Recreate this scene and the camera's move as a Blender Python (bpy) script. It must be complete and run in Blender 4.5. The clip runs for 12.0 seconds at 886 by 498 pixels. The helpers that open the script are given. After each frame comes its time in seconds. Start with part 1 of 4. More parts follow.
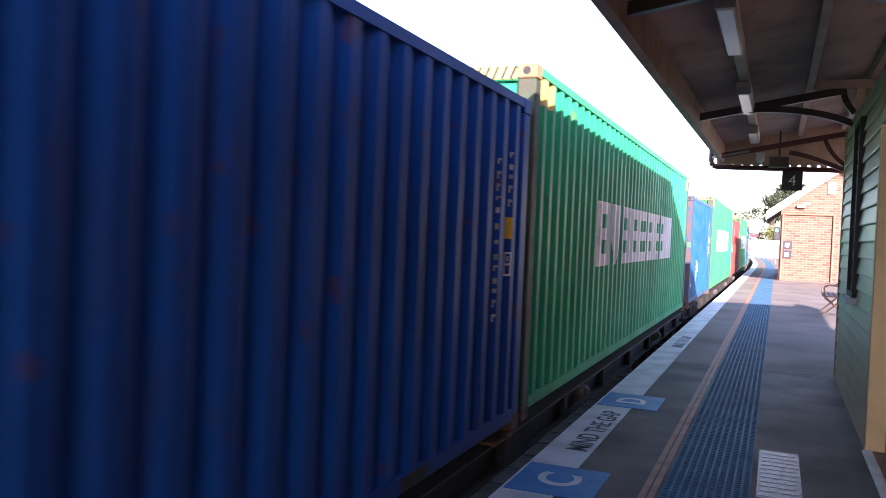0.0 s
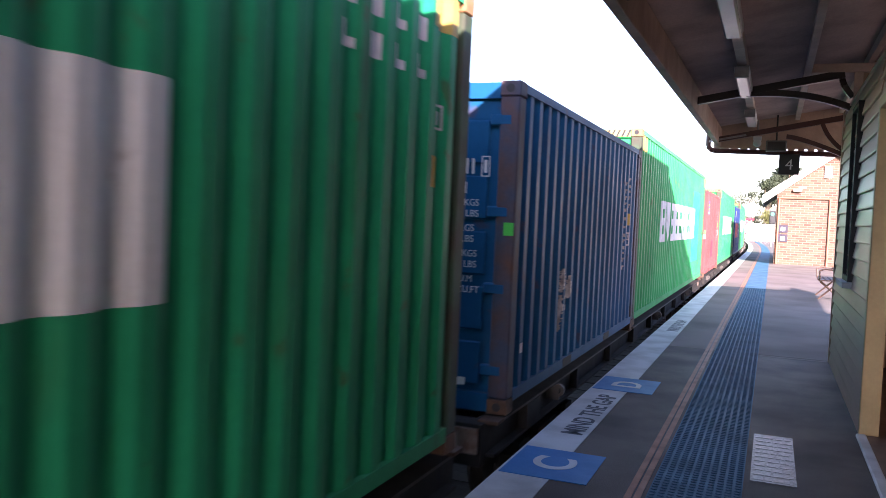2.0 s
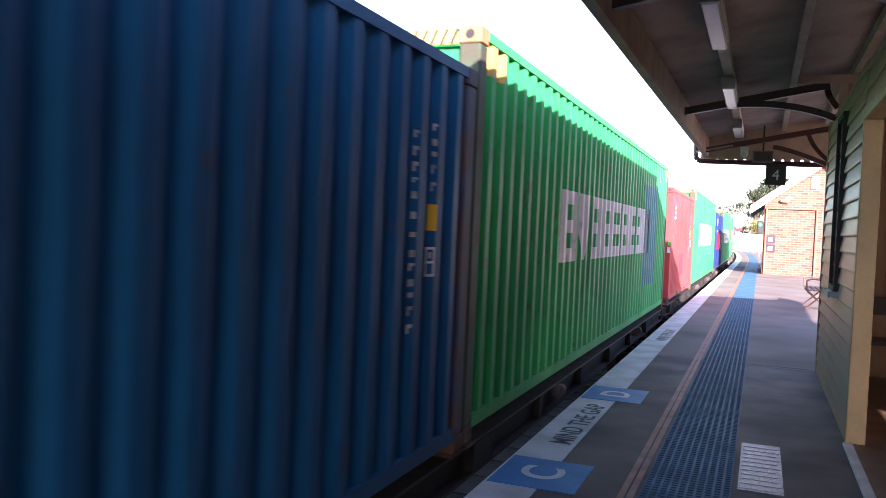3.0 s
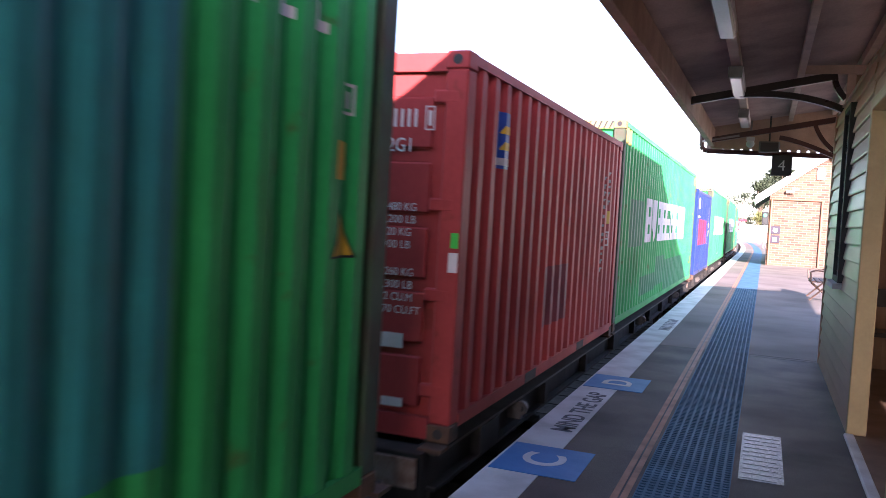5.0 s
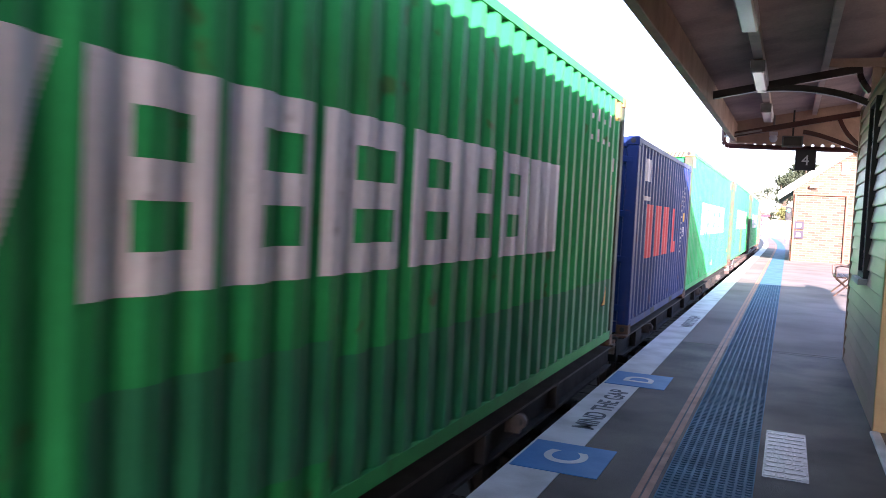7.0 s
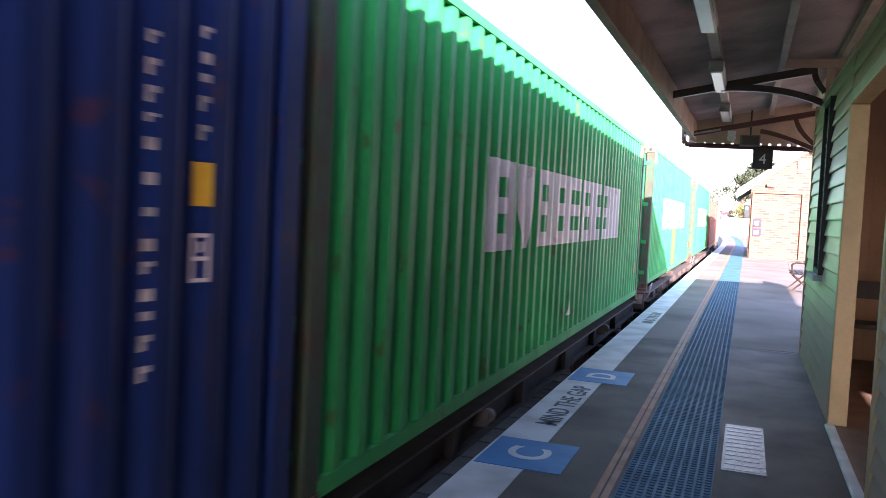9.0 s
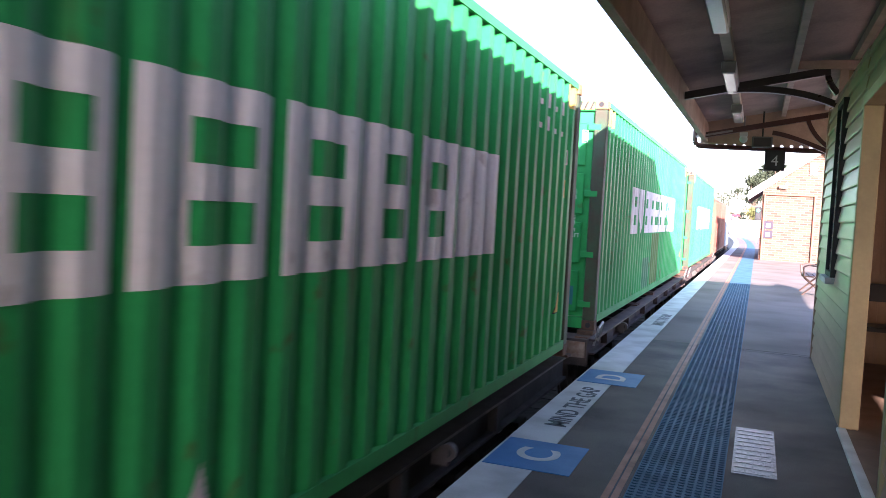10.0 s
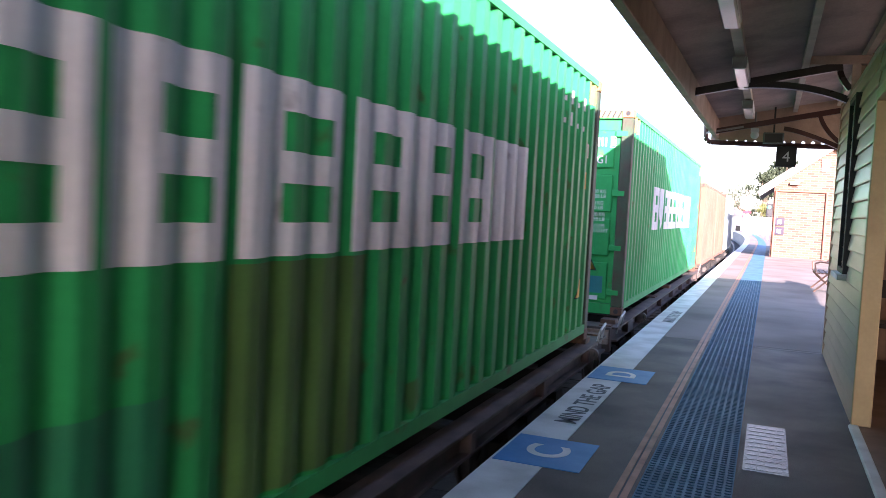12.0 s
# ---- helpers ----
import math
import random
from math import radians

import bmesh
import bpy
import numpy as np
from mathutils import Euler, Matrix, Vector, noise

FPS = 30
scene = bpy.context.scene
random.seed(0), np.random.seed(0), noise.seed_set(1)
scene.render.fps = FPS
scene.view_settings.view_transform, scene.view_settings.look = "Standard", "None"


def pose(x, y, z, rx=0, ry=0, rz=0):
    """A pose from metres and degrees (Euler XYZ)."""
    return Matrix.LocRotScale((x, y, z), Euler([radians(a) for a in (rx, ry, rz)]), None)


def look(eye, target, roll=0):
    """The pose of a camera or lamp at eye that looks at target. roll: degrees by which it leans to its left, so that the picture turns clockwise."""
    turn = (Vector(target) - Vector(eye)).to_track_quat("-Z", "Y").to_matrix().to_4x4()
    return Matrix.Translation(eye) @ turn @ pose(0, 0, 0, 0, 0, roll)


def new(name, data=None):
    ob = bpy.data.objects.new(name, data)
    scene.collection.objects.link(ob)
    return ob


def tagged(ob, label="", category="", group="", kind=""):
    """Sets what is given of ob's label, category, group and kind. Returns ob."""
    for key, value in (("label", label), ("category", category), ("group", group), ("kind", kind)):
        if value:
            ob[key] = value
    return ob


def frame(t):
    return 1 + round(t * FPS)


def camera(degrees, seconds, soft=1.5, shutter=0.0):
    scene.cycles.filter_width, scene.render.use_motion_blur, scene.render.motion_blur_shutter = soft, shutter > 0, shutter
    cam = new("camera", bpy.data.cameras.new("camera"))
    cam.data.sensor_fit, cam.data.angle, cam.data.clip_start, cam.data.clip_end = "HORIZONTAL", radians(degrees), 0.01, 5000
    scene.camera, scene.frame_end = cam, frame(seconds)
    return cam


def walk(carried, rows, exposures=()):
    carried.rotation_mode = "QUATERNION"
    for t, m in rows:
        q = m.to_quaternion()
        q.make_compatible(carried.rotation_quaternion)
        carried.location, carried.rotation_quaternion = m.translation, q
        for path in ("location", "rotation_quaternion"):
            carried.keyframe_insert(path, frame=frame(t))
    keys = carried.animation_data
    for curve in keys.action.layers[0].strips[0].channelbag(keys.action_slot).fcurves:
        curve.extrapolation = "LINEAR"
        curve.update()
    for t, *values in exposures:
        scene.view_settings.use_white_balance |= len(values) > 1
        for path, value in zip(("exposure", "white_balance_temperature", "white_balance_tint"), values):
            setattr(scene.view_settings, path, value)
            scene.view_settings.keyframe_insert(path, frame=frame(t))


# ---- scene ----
cam = camera(57.27, 12.0, soft=0.85, shutter=0.25)
PATH = [
    (0, 0.000, -0.000, 1.540, 88.71, -2.38, 22.41),
    (0.5, -0.007, 0.005, 1.544, 88.46, -2.71, 22.68),
    (1, 0.006, 0.006, 1.544, 88.40, -2.69, 22.76),
    (1.5, 0.002, 0.012, 1.541, 87.88, -2.72, 22.16),
    (2, -0.006, 0.018, 1.546, 87.52, -2.51, 22.15),
    (2.5, 0.004, 0.020, 1.537, 87.85, -2.75, 21.92),
    (3, 0.005, 0.019, 1.540, 88.28, -2.53, 21.42),
    (5, 0.004, 0.013, 1.537, 87.36, -3.19, 21.71),
    (5.5, 0.004, 0.012, 1.534, 87.07, -2.96, 22.11),
    (6, 0.002, 0.007, 1.533, 86.57, -2.60, 21.77),
    (6.5, -0.002, 0.025, 1.543, 85.61, -1.47, 23.43),
    (7, 0.003, 0.019, 1.537, 87.09, -2.85, 23.12),
    (9, 0.006, 0.012, 1.538, 87.08, -2.81, 20.57),
    (9.5, -0.000, 0.021, 1.534, 87.57, -3.00, 20.26),
    (10, 0.004, 0.019, 1.535, 87.08, -3.10, 21.28),
    (10.5, 0.009, 0.009, 1.529, 86.26, -3.11, 19.36),
    (11, 0.005, 0.020, 1.531, 86.39, -2.74, 17.81),
    (11.5, 0.007, 0.019, 1.530, 86.50, -2.51, 21.25),
    (12, 0.003, 0.021, 1.530, 86.85, -3.00, 21.96),
]
EXPOSURES = [(t, e, 6080, 34) for t, e in ((0.0, 2.55), (1.0, 2.8), (2.0, 2.65), (3.0, 2.7), (5.0, 2.8), (5.8, 2.95), (6.6, 3.15), (7.2, 3.05), (9.0, 3.12), (10.0, 3.03), (11.0, 2.8), (11.5, 2.95), (12.0, 3.04))]
walk(cam, [(t, pose(*p)) for t, *p in PATH], EXPOSURES)

# ---- light ----
SUN = Vector((1.0, -1.74, 0.80)).normalized()
world = bpy.data.worlds.new("world")
scene.world = world
world.use_nodes = True
sky = world.node_tree.nodes.new("ShaderNodeTexSky")
sky.sky_type, sky.sun_disc = "NISHITA", False
sky.sun_elevation, sky.sun_rotation = math.asin(SUN.z), math.atan2(SUN.x, SUN.y)
sky.dust_density = 1.0
back = world.node_tree.nodes["Background"]
back.inputs["Strength"].default_value = 0.10
world.node_tree.links.new(sky.outputs[0], back.inputs[0])
sun = new("sun", bpy.data.lights.new("sun", "SUN"))
sun.data.energy, sun.data.angle, sun.data.color = 4.9, radians(0.53), (1.0, 0.90, 0.75)
sun.matrix_world = look(SUN * 60, (0, 0, 0))

# ---- materials ----
MATS = {}


def mat(name, col, rough=0.6, metal=0.0, var=0.25, scale=3.0, bump=0.1, fine=40.0, col2=None, stretch=(1, 1, 1), spec=0.5):
    """Paint, timber, steel or stone with stains at a large scale, grain at a fine one, and a little relief."""
    if name in MATS:
        return MATS[name]
    m = bpy.data.materials.new(name)
    m.use_nodes = True
    nt = m.node_tree
    p = nt.nodes["Principled BSDF"]
    tc = nt.nodes.new("ShaderNodeTexCoord")
    mp = nt.nodes.new("ShaderNodeMapping")
    mp.inputs["Scale"].default_value = stretch
    nt.links.new(tc.outputs["Object"], mp.inputs[0])
    big, small = nt.nodes.new("ShaderNodeTexNoise"), nt.nodes.new("ShaderNodeTexNoise")
    for n, s, d in ((big, scale, 5), (small, fine, 3)):
        n.inputs["Scale"].default_value, n.inputs["Detail"].default_value = s, d
        nt.links.new(mp.outputs[0], n.inputs["Vector"])
    mix = nt.nodes.new("ShaderNodeMix")
    mix.data_type = "RGBA"
    c2 = col2 or tuple(c * (1 - var) for c in col)
    mix.inputs["A"].default_value, mix.inputs["B"].default_value = (*col, 1), (*c2, 1)
    ramp = nt.nodes.new("ShaderNodeMapRange")
    ramp.inputs["From Min"].default_value, ramp.inputs["From Max"].default_value = 0.40, 0.68
    nt.links.new(big.outputs[0], ramp.inputs[0])
    nt.links.new(ramp.outputs[0], mix.inputs["Factor"])
    grain = nt.nodes.new("ShaderNodeMix")
    grain.data_type, grain.blend_type = "RGBA", "MULTIPLY"
    grain.inputs["Factor"].default_value = 0.5 * var + 0.1
    nt.links.new(mix.outputs["Result"], grain.inputs["A"])
    nt.links.new(small.outputs[0], grain.inputs["B"])
    nt.links.new(grain.outputs["Result"], p.inputs["Base Color"])
    rr = nt.nodes.new("ShaderNodeMapRange")
    rr.inputs["To Min"].default_value, rr.inputs["To Max"].default_value = max(0.05, rough - 0.12), min(1, rough + 0.15)
    nt.links.new(big.outputs[0], rr.inputs[0])
    nt.links.new(rr.outputs[0], p.inputs["Roughness"])
    p.inputs["Metallic"].default_value = metal
    p.inputs["Specular IOR Level"].default_value = spec
    if bump:
        b = nt.nodes.new("ShaderNodeBump")
        b.inputs["Strength"].default_value, b.inputs["Distance"].default_value = bump, 0.01
        nt.links.new(small.outputs[0], b.inputs["Height"])
        nt.links.new(b.outputs[0], p.inputs["Normal"])
    MATS[name] = m
    return m


def container_paint(name, col, rust=0.5):
    """Container paint: sun-faded patches, upright streaks of rust and grime, scuffs, low gloss."""
    m = mat(name, col, 0.48, 0.0, 0.22, 0.9, 0.05, 25, spec=0.17)
    nt = m.node_tree
    p = nt.nodes["Principled BSDF"]
    base = p.inputs["Base Color"].links[0].from_socket
    tc = nt.nodes.new("ShaderNodeTexCoord")
    info = nt.nodes.new("ShaderNodeObjectInfo")
    off = nt.nodes.new("ShaderNodeVectorMath")
    off.operation = "MULTIPLY_ADD"
    off.inputs[1].default_value = (1, 1, 1)
    nt.links.new(tc.outputs["Object"], off.inputs[0])
    sc = nt.nodes.new("ShaderNodeMath")
    sc.operation, sc.inputs[1].default_value = "MULTIPLY", 37.0
    nt.links.new(info.outputs["Random"], sc.inputs[0])
    nt.links.new(sc.outputs[0], off.inputs[2])
    mp = nt.nodes.new("ShaderNodeMapping")
    mp.inputs["Scale"].default_value = (3.0, 3.0, 0.5)
    nt.links.new(off.outputs[0], mp.inputs[0])
    streak = nt.nodes.new("ShaderNodeTexNoise")
    streak.inputs["Scale"].default_value, streak.inputs["Detail"].default_value = 1.6, 6
    nt.links.new(mp.outputs[0], streak.inputs["Vector"])
    r = nt.nodes.new("ShaderNodeMapRange")
    r.inputs["From Min"].default_value, r.inputs["From Max"].default_value = 0.60, 0.80
    r.inputs["To Max"].default_value = rust
    nt.links.new(streak.outputs[0], r.inputs[0])
    mix = nt.nodes.new("ShaderNodeMix")
    mix.data_type = "RGBA"
    mix.inputs["B"].default_value = (0.055, 0.028, 0.016, 1)
    nt.links.new(r.outputs[0], mix.inputs["Factor"])
    nt.links.new(base, mix.inputs["A"])
    spot = nt.nodes.new("ShaderNodeTexNoise")
    spot.inputs["Scale"].default_value, spot.inputs["Detail"].default_value = 4.5, 8
    nt.links.new(off.outputs[0], spot.inputs["Vector"])
    r2 = nt.nodes.new("ShaderNodeMapRange")
    r2.inputs["From Min"].default_value, r2.inputs["From Max"].default_value = 0.635, 0.70
    r2.inputs["To Max"].default_value = rust
    nt.links.new(spot.outputs[0], r2.inputs[0])
    mix2 = nt.nodes.new("ShaderNodeMix")
    mix2.data_type = "RGBA"
    mix2.inputs["B"].default_value = (0.10, 0.035, 0.018, 1)
    nt.links.new(r2.outputs[0], mix2.inputs["Factor"])
    nt.links.new(mix.outputs["Result"], mix2.inputs["A"])
    nt.links.new(mix2.outputs["Result"], p.inputs["Base Color"])
    # faint warm sheen added to pale the paint as sun glare would
    p.inputs["Sheen Weight"].default_value, p.inputs["Sheen Roughness"].default_value = 0.03, 0.45
    p.inputs["Sheen Tint"].default_value = (1.0, 0.95, 0.86, 1)
    return m


def brick_mat():
    m = mat("brickwork", (0.42, 0.20, 0.12), 0.85, 0, 0.2, 2, 0.3, 60)
    nt = m.node_tree
    p = nt.nodes["Principled BSDF"]
    tc = nt.nodes.new("ShaderNodeTexCoord")
    mp = nt.nodes.new("ShaderNodeMapping")
    mp.inputs["Rotation"].default_value = (radians(-90), 0, 0)
    nt.links.new(tc.outputs["Object"], mp.inputs[0])
    bt = nt.nodes.new("ShaderNodeTexBrick")
    for k, v in (("Color1", (0.145, 0.072, 0.046, 1)), ("Color2", (0.058, 0.023, 0.016, 1)), ("Mortar", (0.145, 0.112, 0.088, 1))):
        bt.inputs[k].default_value = v
    for k, v in (("Scale", 1.0), ("Mortar Size", 0.012), ("Brick Width", 0.30), ("Row Height", 0.10), ("Bias", -0.25)):
        bt.inputs[k].default_value = v
    nt.links.new(mp.outputs[0], bt.inputs["Vector"])
    nt.links.new(bt.outputs["Color"], p.inputs["Base Color"])
    return m


GREEN = container_paint("green_container_paint", (0.016, 0.345, 0.098), 0.5)
SEAGREEN = container_paint("sea_green_container_paint", (0.009, 0.310, 0.140), 0.5)
NAVY = container_paint("navy_container_paint", (0.004, 0.060, 0.285), 0.5)
TEAL = container_paint("blue_container_paint", (0.005, 0.090, 0.225), 0.4)
RED = container_paint("red_container_paint", (0.42, 0.056, 0.056), 0.3)
VIOLET = container_paint("violet_blue_container_paint", (0.010, 0.030, 0.140), 0.4)
ORANGE = container_paint("orange_red_container_paint", (0.34, 0.095, 0.065), 0.5)
PALE = container_paint("pale_blue_container_paint", (0.35, 0.42, 0.48), 0.5)
WHITE = mat("white_marking_paint", (0.76, 0.70, 0.72), 0.55, 0, 0.25, 2.2, 0.05, 18, (0.58, 0.50, 0.48))
CHALK = container_paint("chalky_white_mark_paint", (0.82, 0.78, 0.79), 0.35)
WORN = mat("worn_stencil_paint", (0.46, 0.43, 0.43), 0.6, 0, 0.4, 9, 0.1, 40, (0.24, 0.22, 0.22))
YELLOW = mat("yellow_marking_paint", (0.72, 0.42, 0.03), 0.5, 0, 0.2)
HAZARD = mat("hazard_yellow_paint", (0.56, 0.40, 0.10), 0.5, 0, 0.3)
BLACK = mat("black_paint", (0.018, 0.018, 0.02), 0.6, 0, 0.3)
RUSTY = mat("rusty_steel", (0.13, 0.065, 0.04), 0.8, 0.1, 0.5, 6, 0.3, 60, (0.045, 0.028, 0.022))
CREAMPOST = mat("peach_casting_paint", (0.38, 0.20, 0.085), 0.6, 0, 0.35, 8, 0.2)
GALV = mat("galvanised_steel", (0.36, 0.36, 0.36), 0.45, 0.7, 0.3, 8, 0.1)
WAGON = mat("wagon_grimy_steel", (0.020, 0.017, 0.016), 0.8, 0.1, 0.4, 4, 0.3, 30)
WHEEL = mat("worn_wheel_steel", (0.10, 0.085, 0.075), 0.5, 0.7, 0.4, 6, 0.2)
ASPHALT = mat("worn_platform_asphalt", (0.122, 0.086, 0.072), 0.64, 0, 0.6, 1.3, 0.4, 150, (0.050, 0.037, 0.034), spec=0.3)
# paler than the asphalt: sunlight on the far platform is put into this colour
PAVING = mat("sun_pale_platform", (0.185, 0.150, 0.136), 0.75, 0, 0.35, 0.7, 0.2, 90, spec=0.3)
CONCRETE = mat("concrete_coping", (0.36, 0.34, 0.31), 0.75, 0, 0.3, 2, 0.2, 70)
LINEWHITE = mat("white_line_paint", (0.60, 0.61, 0.62), 0.55, 0, 0.2, 3, 0.12, 90, (0.42, 0.42, 0.42))
SIGNBLUE = mat("blue_ground_paint", (0.006, 0.155, 0.43), 0.5, 0, 0.15, 4, 0.1, 80)
TACTILE = mat("blue_tactile_polymer", (0.030, 0.118, 0.215), 0.6, 0, 0.3, 2.5, 0.1, 60, (0.022, 0.085, 0.15), spec=0.3)
ORANGELINE = mat("orange_line_paint", (0.40, 0.145, 0.070), 0.6, 0, 0.35, 6, 0.1, 60)
WEATHER = mat("olive_cream_weatherboard_paint", (0.52, 0.338, 0.240), 0.40, 0, 0.22, 1.5, 0.1, 50, stretch=(1, 0.3, 2))
CREAM = mat("cream_timber_paint", (0.47, 0.37, 0.20), 0.5, 0, 0.15, 3, 0.05)
BROWN = mat("brown_timber_paint", (0.56, 0.39, 0.30), 0.6, 0, 0.25, 3, 0.1)
PURLIN = mat("pale_brown_purlin_paint", (0.74, 0.61, 0.52), 0.6, 0, 0.25, 3, 0.1)
DARKTIMBER = mat("dark_brown_timber_paint", (0.040, 0.026, 0.021), 0.30, 0, 0.25, 3, 0.1)
MAROON = mat("maroon_timber_paint", (0.075, 0.022, 0.017), 0.32, 0, 0.25, 3, 0.1)
ROOFSHEET = mat("roof_sheet_underside", (0.62, 0.51, 0.48), 0.7, 0.1, 0.3, 2, 0.1, 40)
BRICK = brick_mat()
ROOFRED = mat("roof_tile_pale", (0.55, 0.50, 0.46), 0.8, 0, 0.2, 4)
# ballast colour lowered to carry the shade beneath the train
BALLAST = mat("ballast_stone", (0.028, 0.024, 0.022), 0.95, 0, 0.5, 9, 1.0, 30)
EARTH = mat("dry_grass_ground", (0.16, 0.14, 0.07), 0.95, 0, 0.4, 0.4, 0.5, 8)
LEAF = mat("gum_tree_leaf", (0.048, 0.070, 0.034), 0.7, 0, 0.5, 0.6, 0.1, 9)
LEAF2 = mat("yellow_green_leaf", (0.16, 0.17, 0.05), 0.7, 0, 0.5, 0.6, 0.1, 9)
BARK = mat("bark", (0.16, 0.12, 0.09), 0.9, 0, 0.4, 6, 0.5)
GLASS = mat("dark_window_glass", (0.012, 0.012, 0.014), 0.28, 0, 0.1, 2, 0)
LAMPWHITE = mat("lamp_white_enamel", (0.75, 0.76, 0.78), 0.4, 0, 0.05, 4, 0)
INTERIOR = mat("brown_room_paint", (0.40, 0.25, 0.15), 0.6, 0, 0.2, 2, 0.1)
INTERIORDARK = mat("dark_bench_timber", (0.035, 0.028, 0.024), 0.55, 0, 0.2, 3, 0.1)


# ---- building helpers ----
def link(name, me, material, parent=None, label=""):
    ob = new(name, me)
    if material and not me.materials:
        me.materials.append(material)
    if parent:
        ob.parent = parent
    if label:
        ob["label"] = label
    return ob


def part(name, bm, material, parent=None, label=""):
    me = bpy.data.meshes.new(name)
    bm.normal_update()
    bm.to_mesh(me)
    bm.free()
    return link(name, me, material, parent, label)


def box(bm, x0, x1, y0, y1, z0, z1, m=None, bevel=0.0):
    vs = [bm.verts.new((x, y, z)) for x in (x0, x1) for y in (y0, y1) for z in (z0, z1)]
    if m is not None:
        for v in vs:
            v.co = m @ v.co
    fs = [bm.faces.new([vs[i] for i in f]) for f in ((0, 1, 3, 2), (4, 6, 7, 5), (0, 4, 5, 1), (2, 3, 7, 6), (0, 2, 6, 4), (1, 5, 7, 3))]
    if bevel:
        es = list({e for f in fs for e in f.edges})
        bmesh.ops.bevel(bm, geom=es, offset=bevel, segments=1, affect="EDGES")


def box_part(name, x0, x1, y0, y1, z0, z1, material, parent=None, label="", bevel=0.0, m=None):
    bm = bmesh.new()
    box(bm, min(x0, x1), max(x0, x1), min(y0, y1), max(y0, y1), min(z0, z1), max(z0, z1), m, bevel)
    return part(name, bm, material, parent, label)


def bar(bm, a, b, w, h=None, seg=0):
    """A straight bar from a to b: square of w by h, or round with seg sides."""
    a, b = Vector(a), Vector(b)
    q = (b - a).to_track_quat("Z", "Y").to_matrix().to_4x4()
    n = (b - a).length
    if seg:
        bmesh.ops.create_cone(bm, cap_ends=True, segments=seg, radius1=w / 2, radius2=w / 2, depth=n, matrix=Matrix.Translation((a + b) / 2) @ q)
    else:
        box(bm, -w / 2, w / 2, -(h or w) / 2, (h or w) / 2, 0, n, Matrix.Translation(a) @ q)


def bar_part(name, a, b, w, material, parent=None, label="", h=None, seg=0):
    bm = bmesh.new()
    bar(bm, a, b, w, h, seg)
    return part(name, bm, material, parent, label)


def extrude(bm, section, y0, y1):
    """A closed (x, z) section drawn out along y."""
    a, b = [[bm.verts.new((x, y, z)) for x, z in section] for y in (y0, y1)]
    n = len(section)
    fs = [bm.faces.new((a[k], b[k], b[(k + 1) % n], a[(k + 1) % n])) for k in range(n)]
    fs += [bm.faces.new(a[::-1]), bm.faces.new(b)]
    bmesh.ops.recalc_face_normals(bm, faces=fs)


def pipe(bm, pts, r, seg=8):
    for a, b in zip(pts, pts[1:]):
        bar(bm, a, b, 2 * r, seg=seg)


def text_mesh(body, size, width=None, bold=0.0):
    cu = bpy.data.curves.new("text", "FONT")
    cu.body, cu.size, cu.extrude, cu.offset = body, size, 0.0008, bold
    ob = bpy.data.objects.new("text", cu)
    scene.collection.objects.link(ob)
    dg = bpy.context.evaluated_depsgraph_get()
    me = bpy.data.meshes.new_from_object(ob.evaluated_get(dg))
    bpy.data.objects.remove(ob)
    bpy.data.curves.remove(cu)
    me.materials.clear()
    xs = [v.co.x for v in me.vertices]
    k = (width / (max(xs) - min(xs))) if width else 1
    x0 = min(xs)
    for v in me.vertices:
        v.co.x = (v.co.x - x0) * k
    return me


def thing(name, label, category, group="", m=None):
    ob = new(name)
    ob.empty_display_size = 0.2
    if m is not None:
        ob.matrix_basis = m
    return tagged(ob, label, category, group)


# ---- containers ----
PITCH, DEPTH = 0.2780, 0.036
root_pts = {}
PATCHBLUE = mat("blue_green_touch_up_paint", (0.010, 0.19, 0.215), 0.5, 0, 0.2)


def profile(length):
    """The corrugated side's section: (y, x) from post to post."""
    y0, y1 = 0.19, length - 0.19
    n = round((y1 - y0) / PITCH)
    p = (y1 - y0) / n
    out = []
    for i in range(n):
        y = y0 + i * p
        out += [(y, -0.046), (y + 0.18 * p, -0.046), (y + 0.43 * p, -0.046 + DEPTH), (y + 0.75 * p, -0.046 + DEPTH)]
    return out + [(y1, -0.046)]


def side_sheet(pts, z0, z1, out=0.0, far=False, width=2.438):
    bm = bmesh.new()
    row = []
    for y, x in pts:
        x = -width - (x + out) if far else x + out
        row.append((bm.verts.new((x, y, z0)), bm.verts.new((x, y, z1))))
    for a, b in zip(row, row[1:]):
        bm.faces.new((a[0], b[0], b[1], a[1]) if not far else (a[0], a[1], b[1], b[0]))
    return bm


def clipped(pts, ya, yb):
    ys, xs = [p[0] for p in pts], [p[1] for p in pts]
    at = lambda y: float(np.interp(y, ys, xs))
    return [(ya, at(ya))] + [p for p in pts if ya < p[0] < yb] + [(yb, at(yb))]


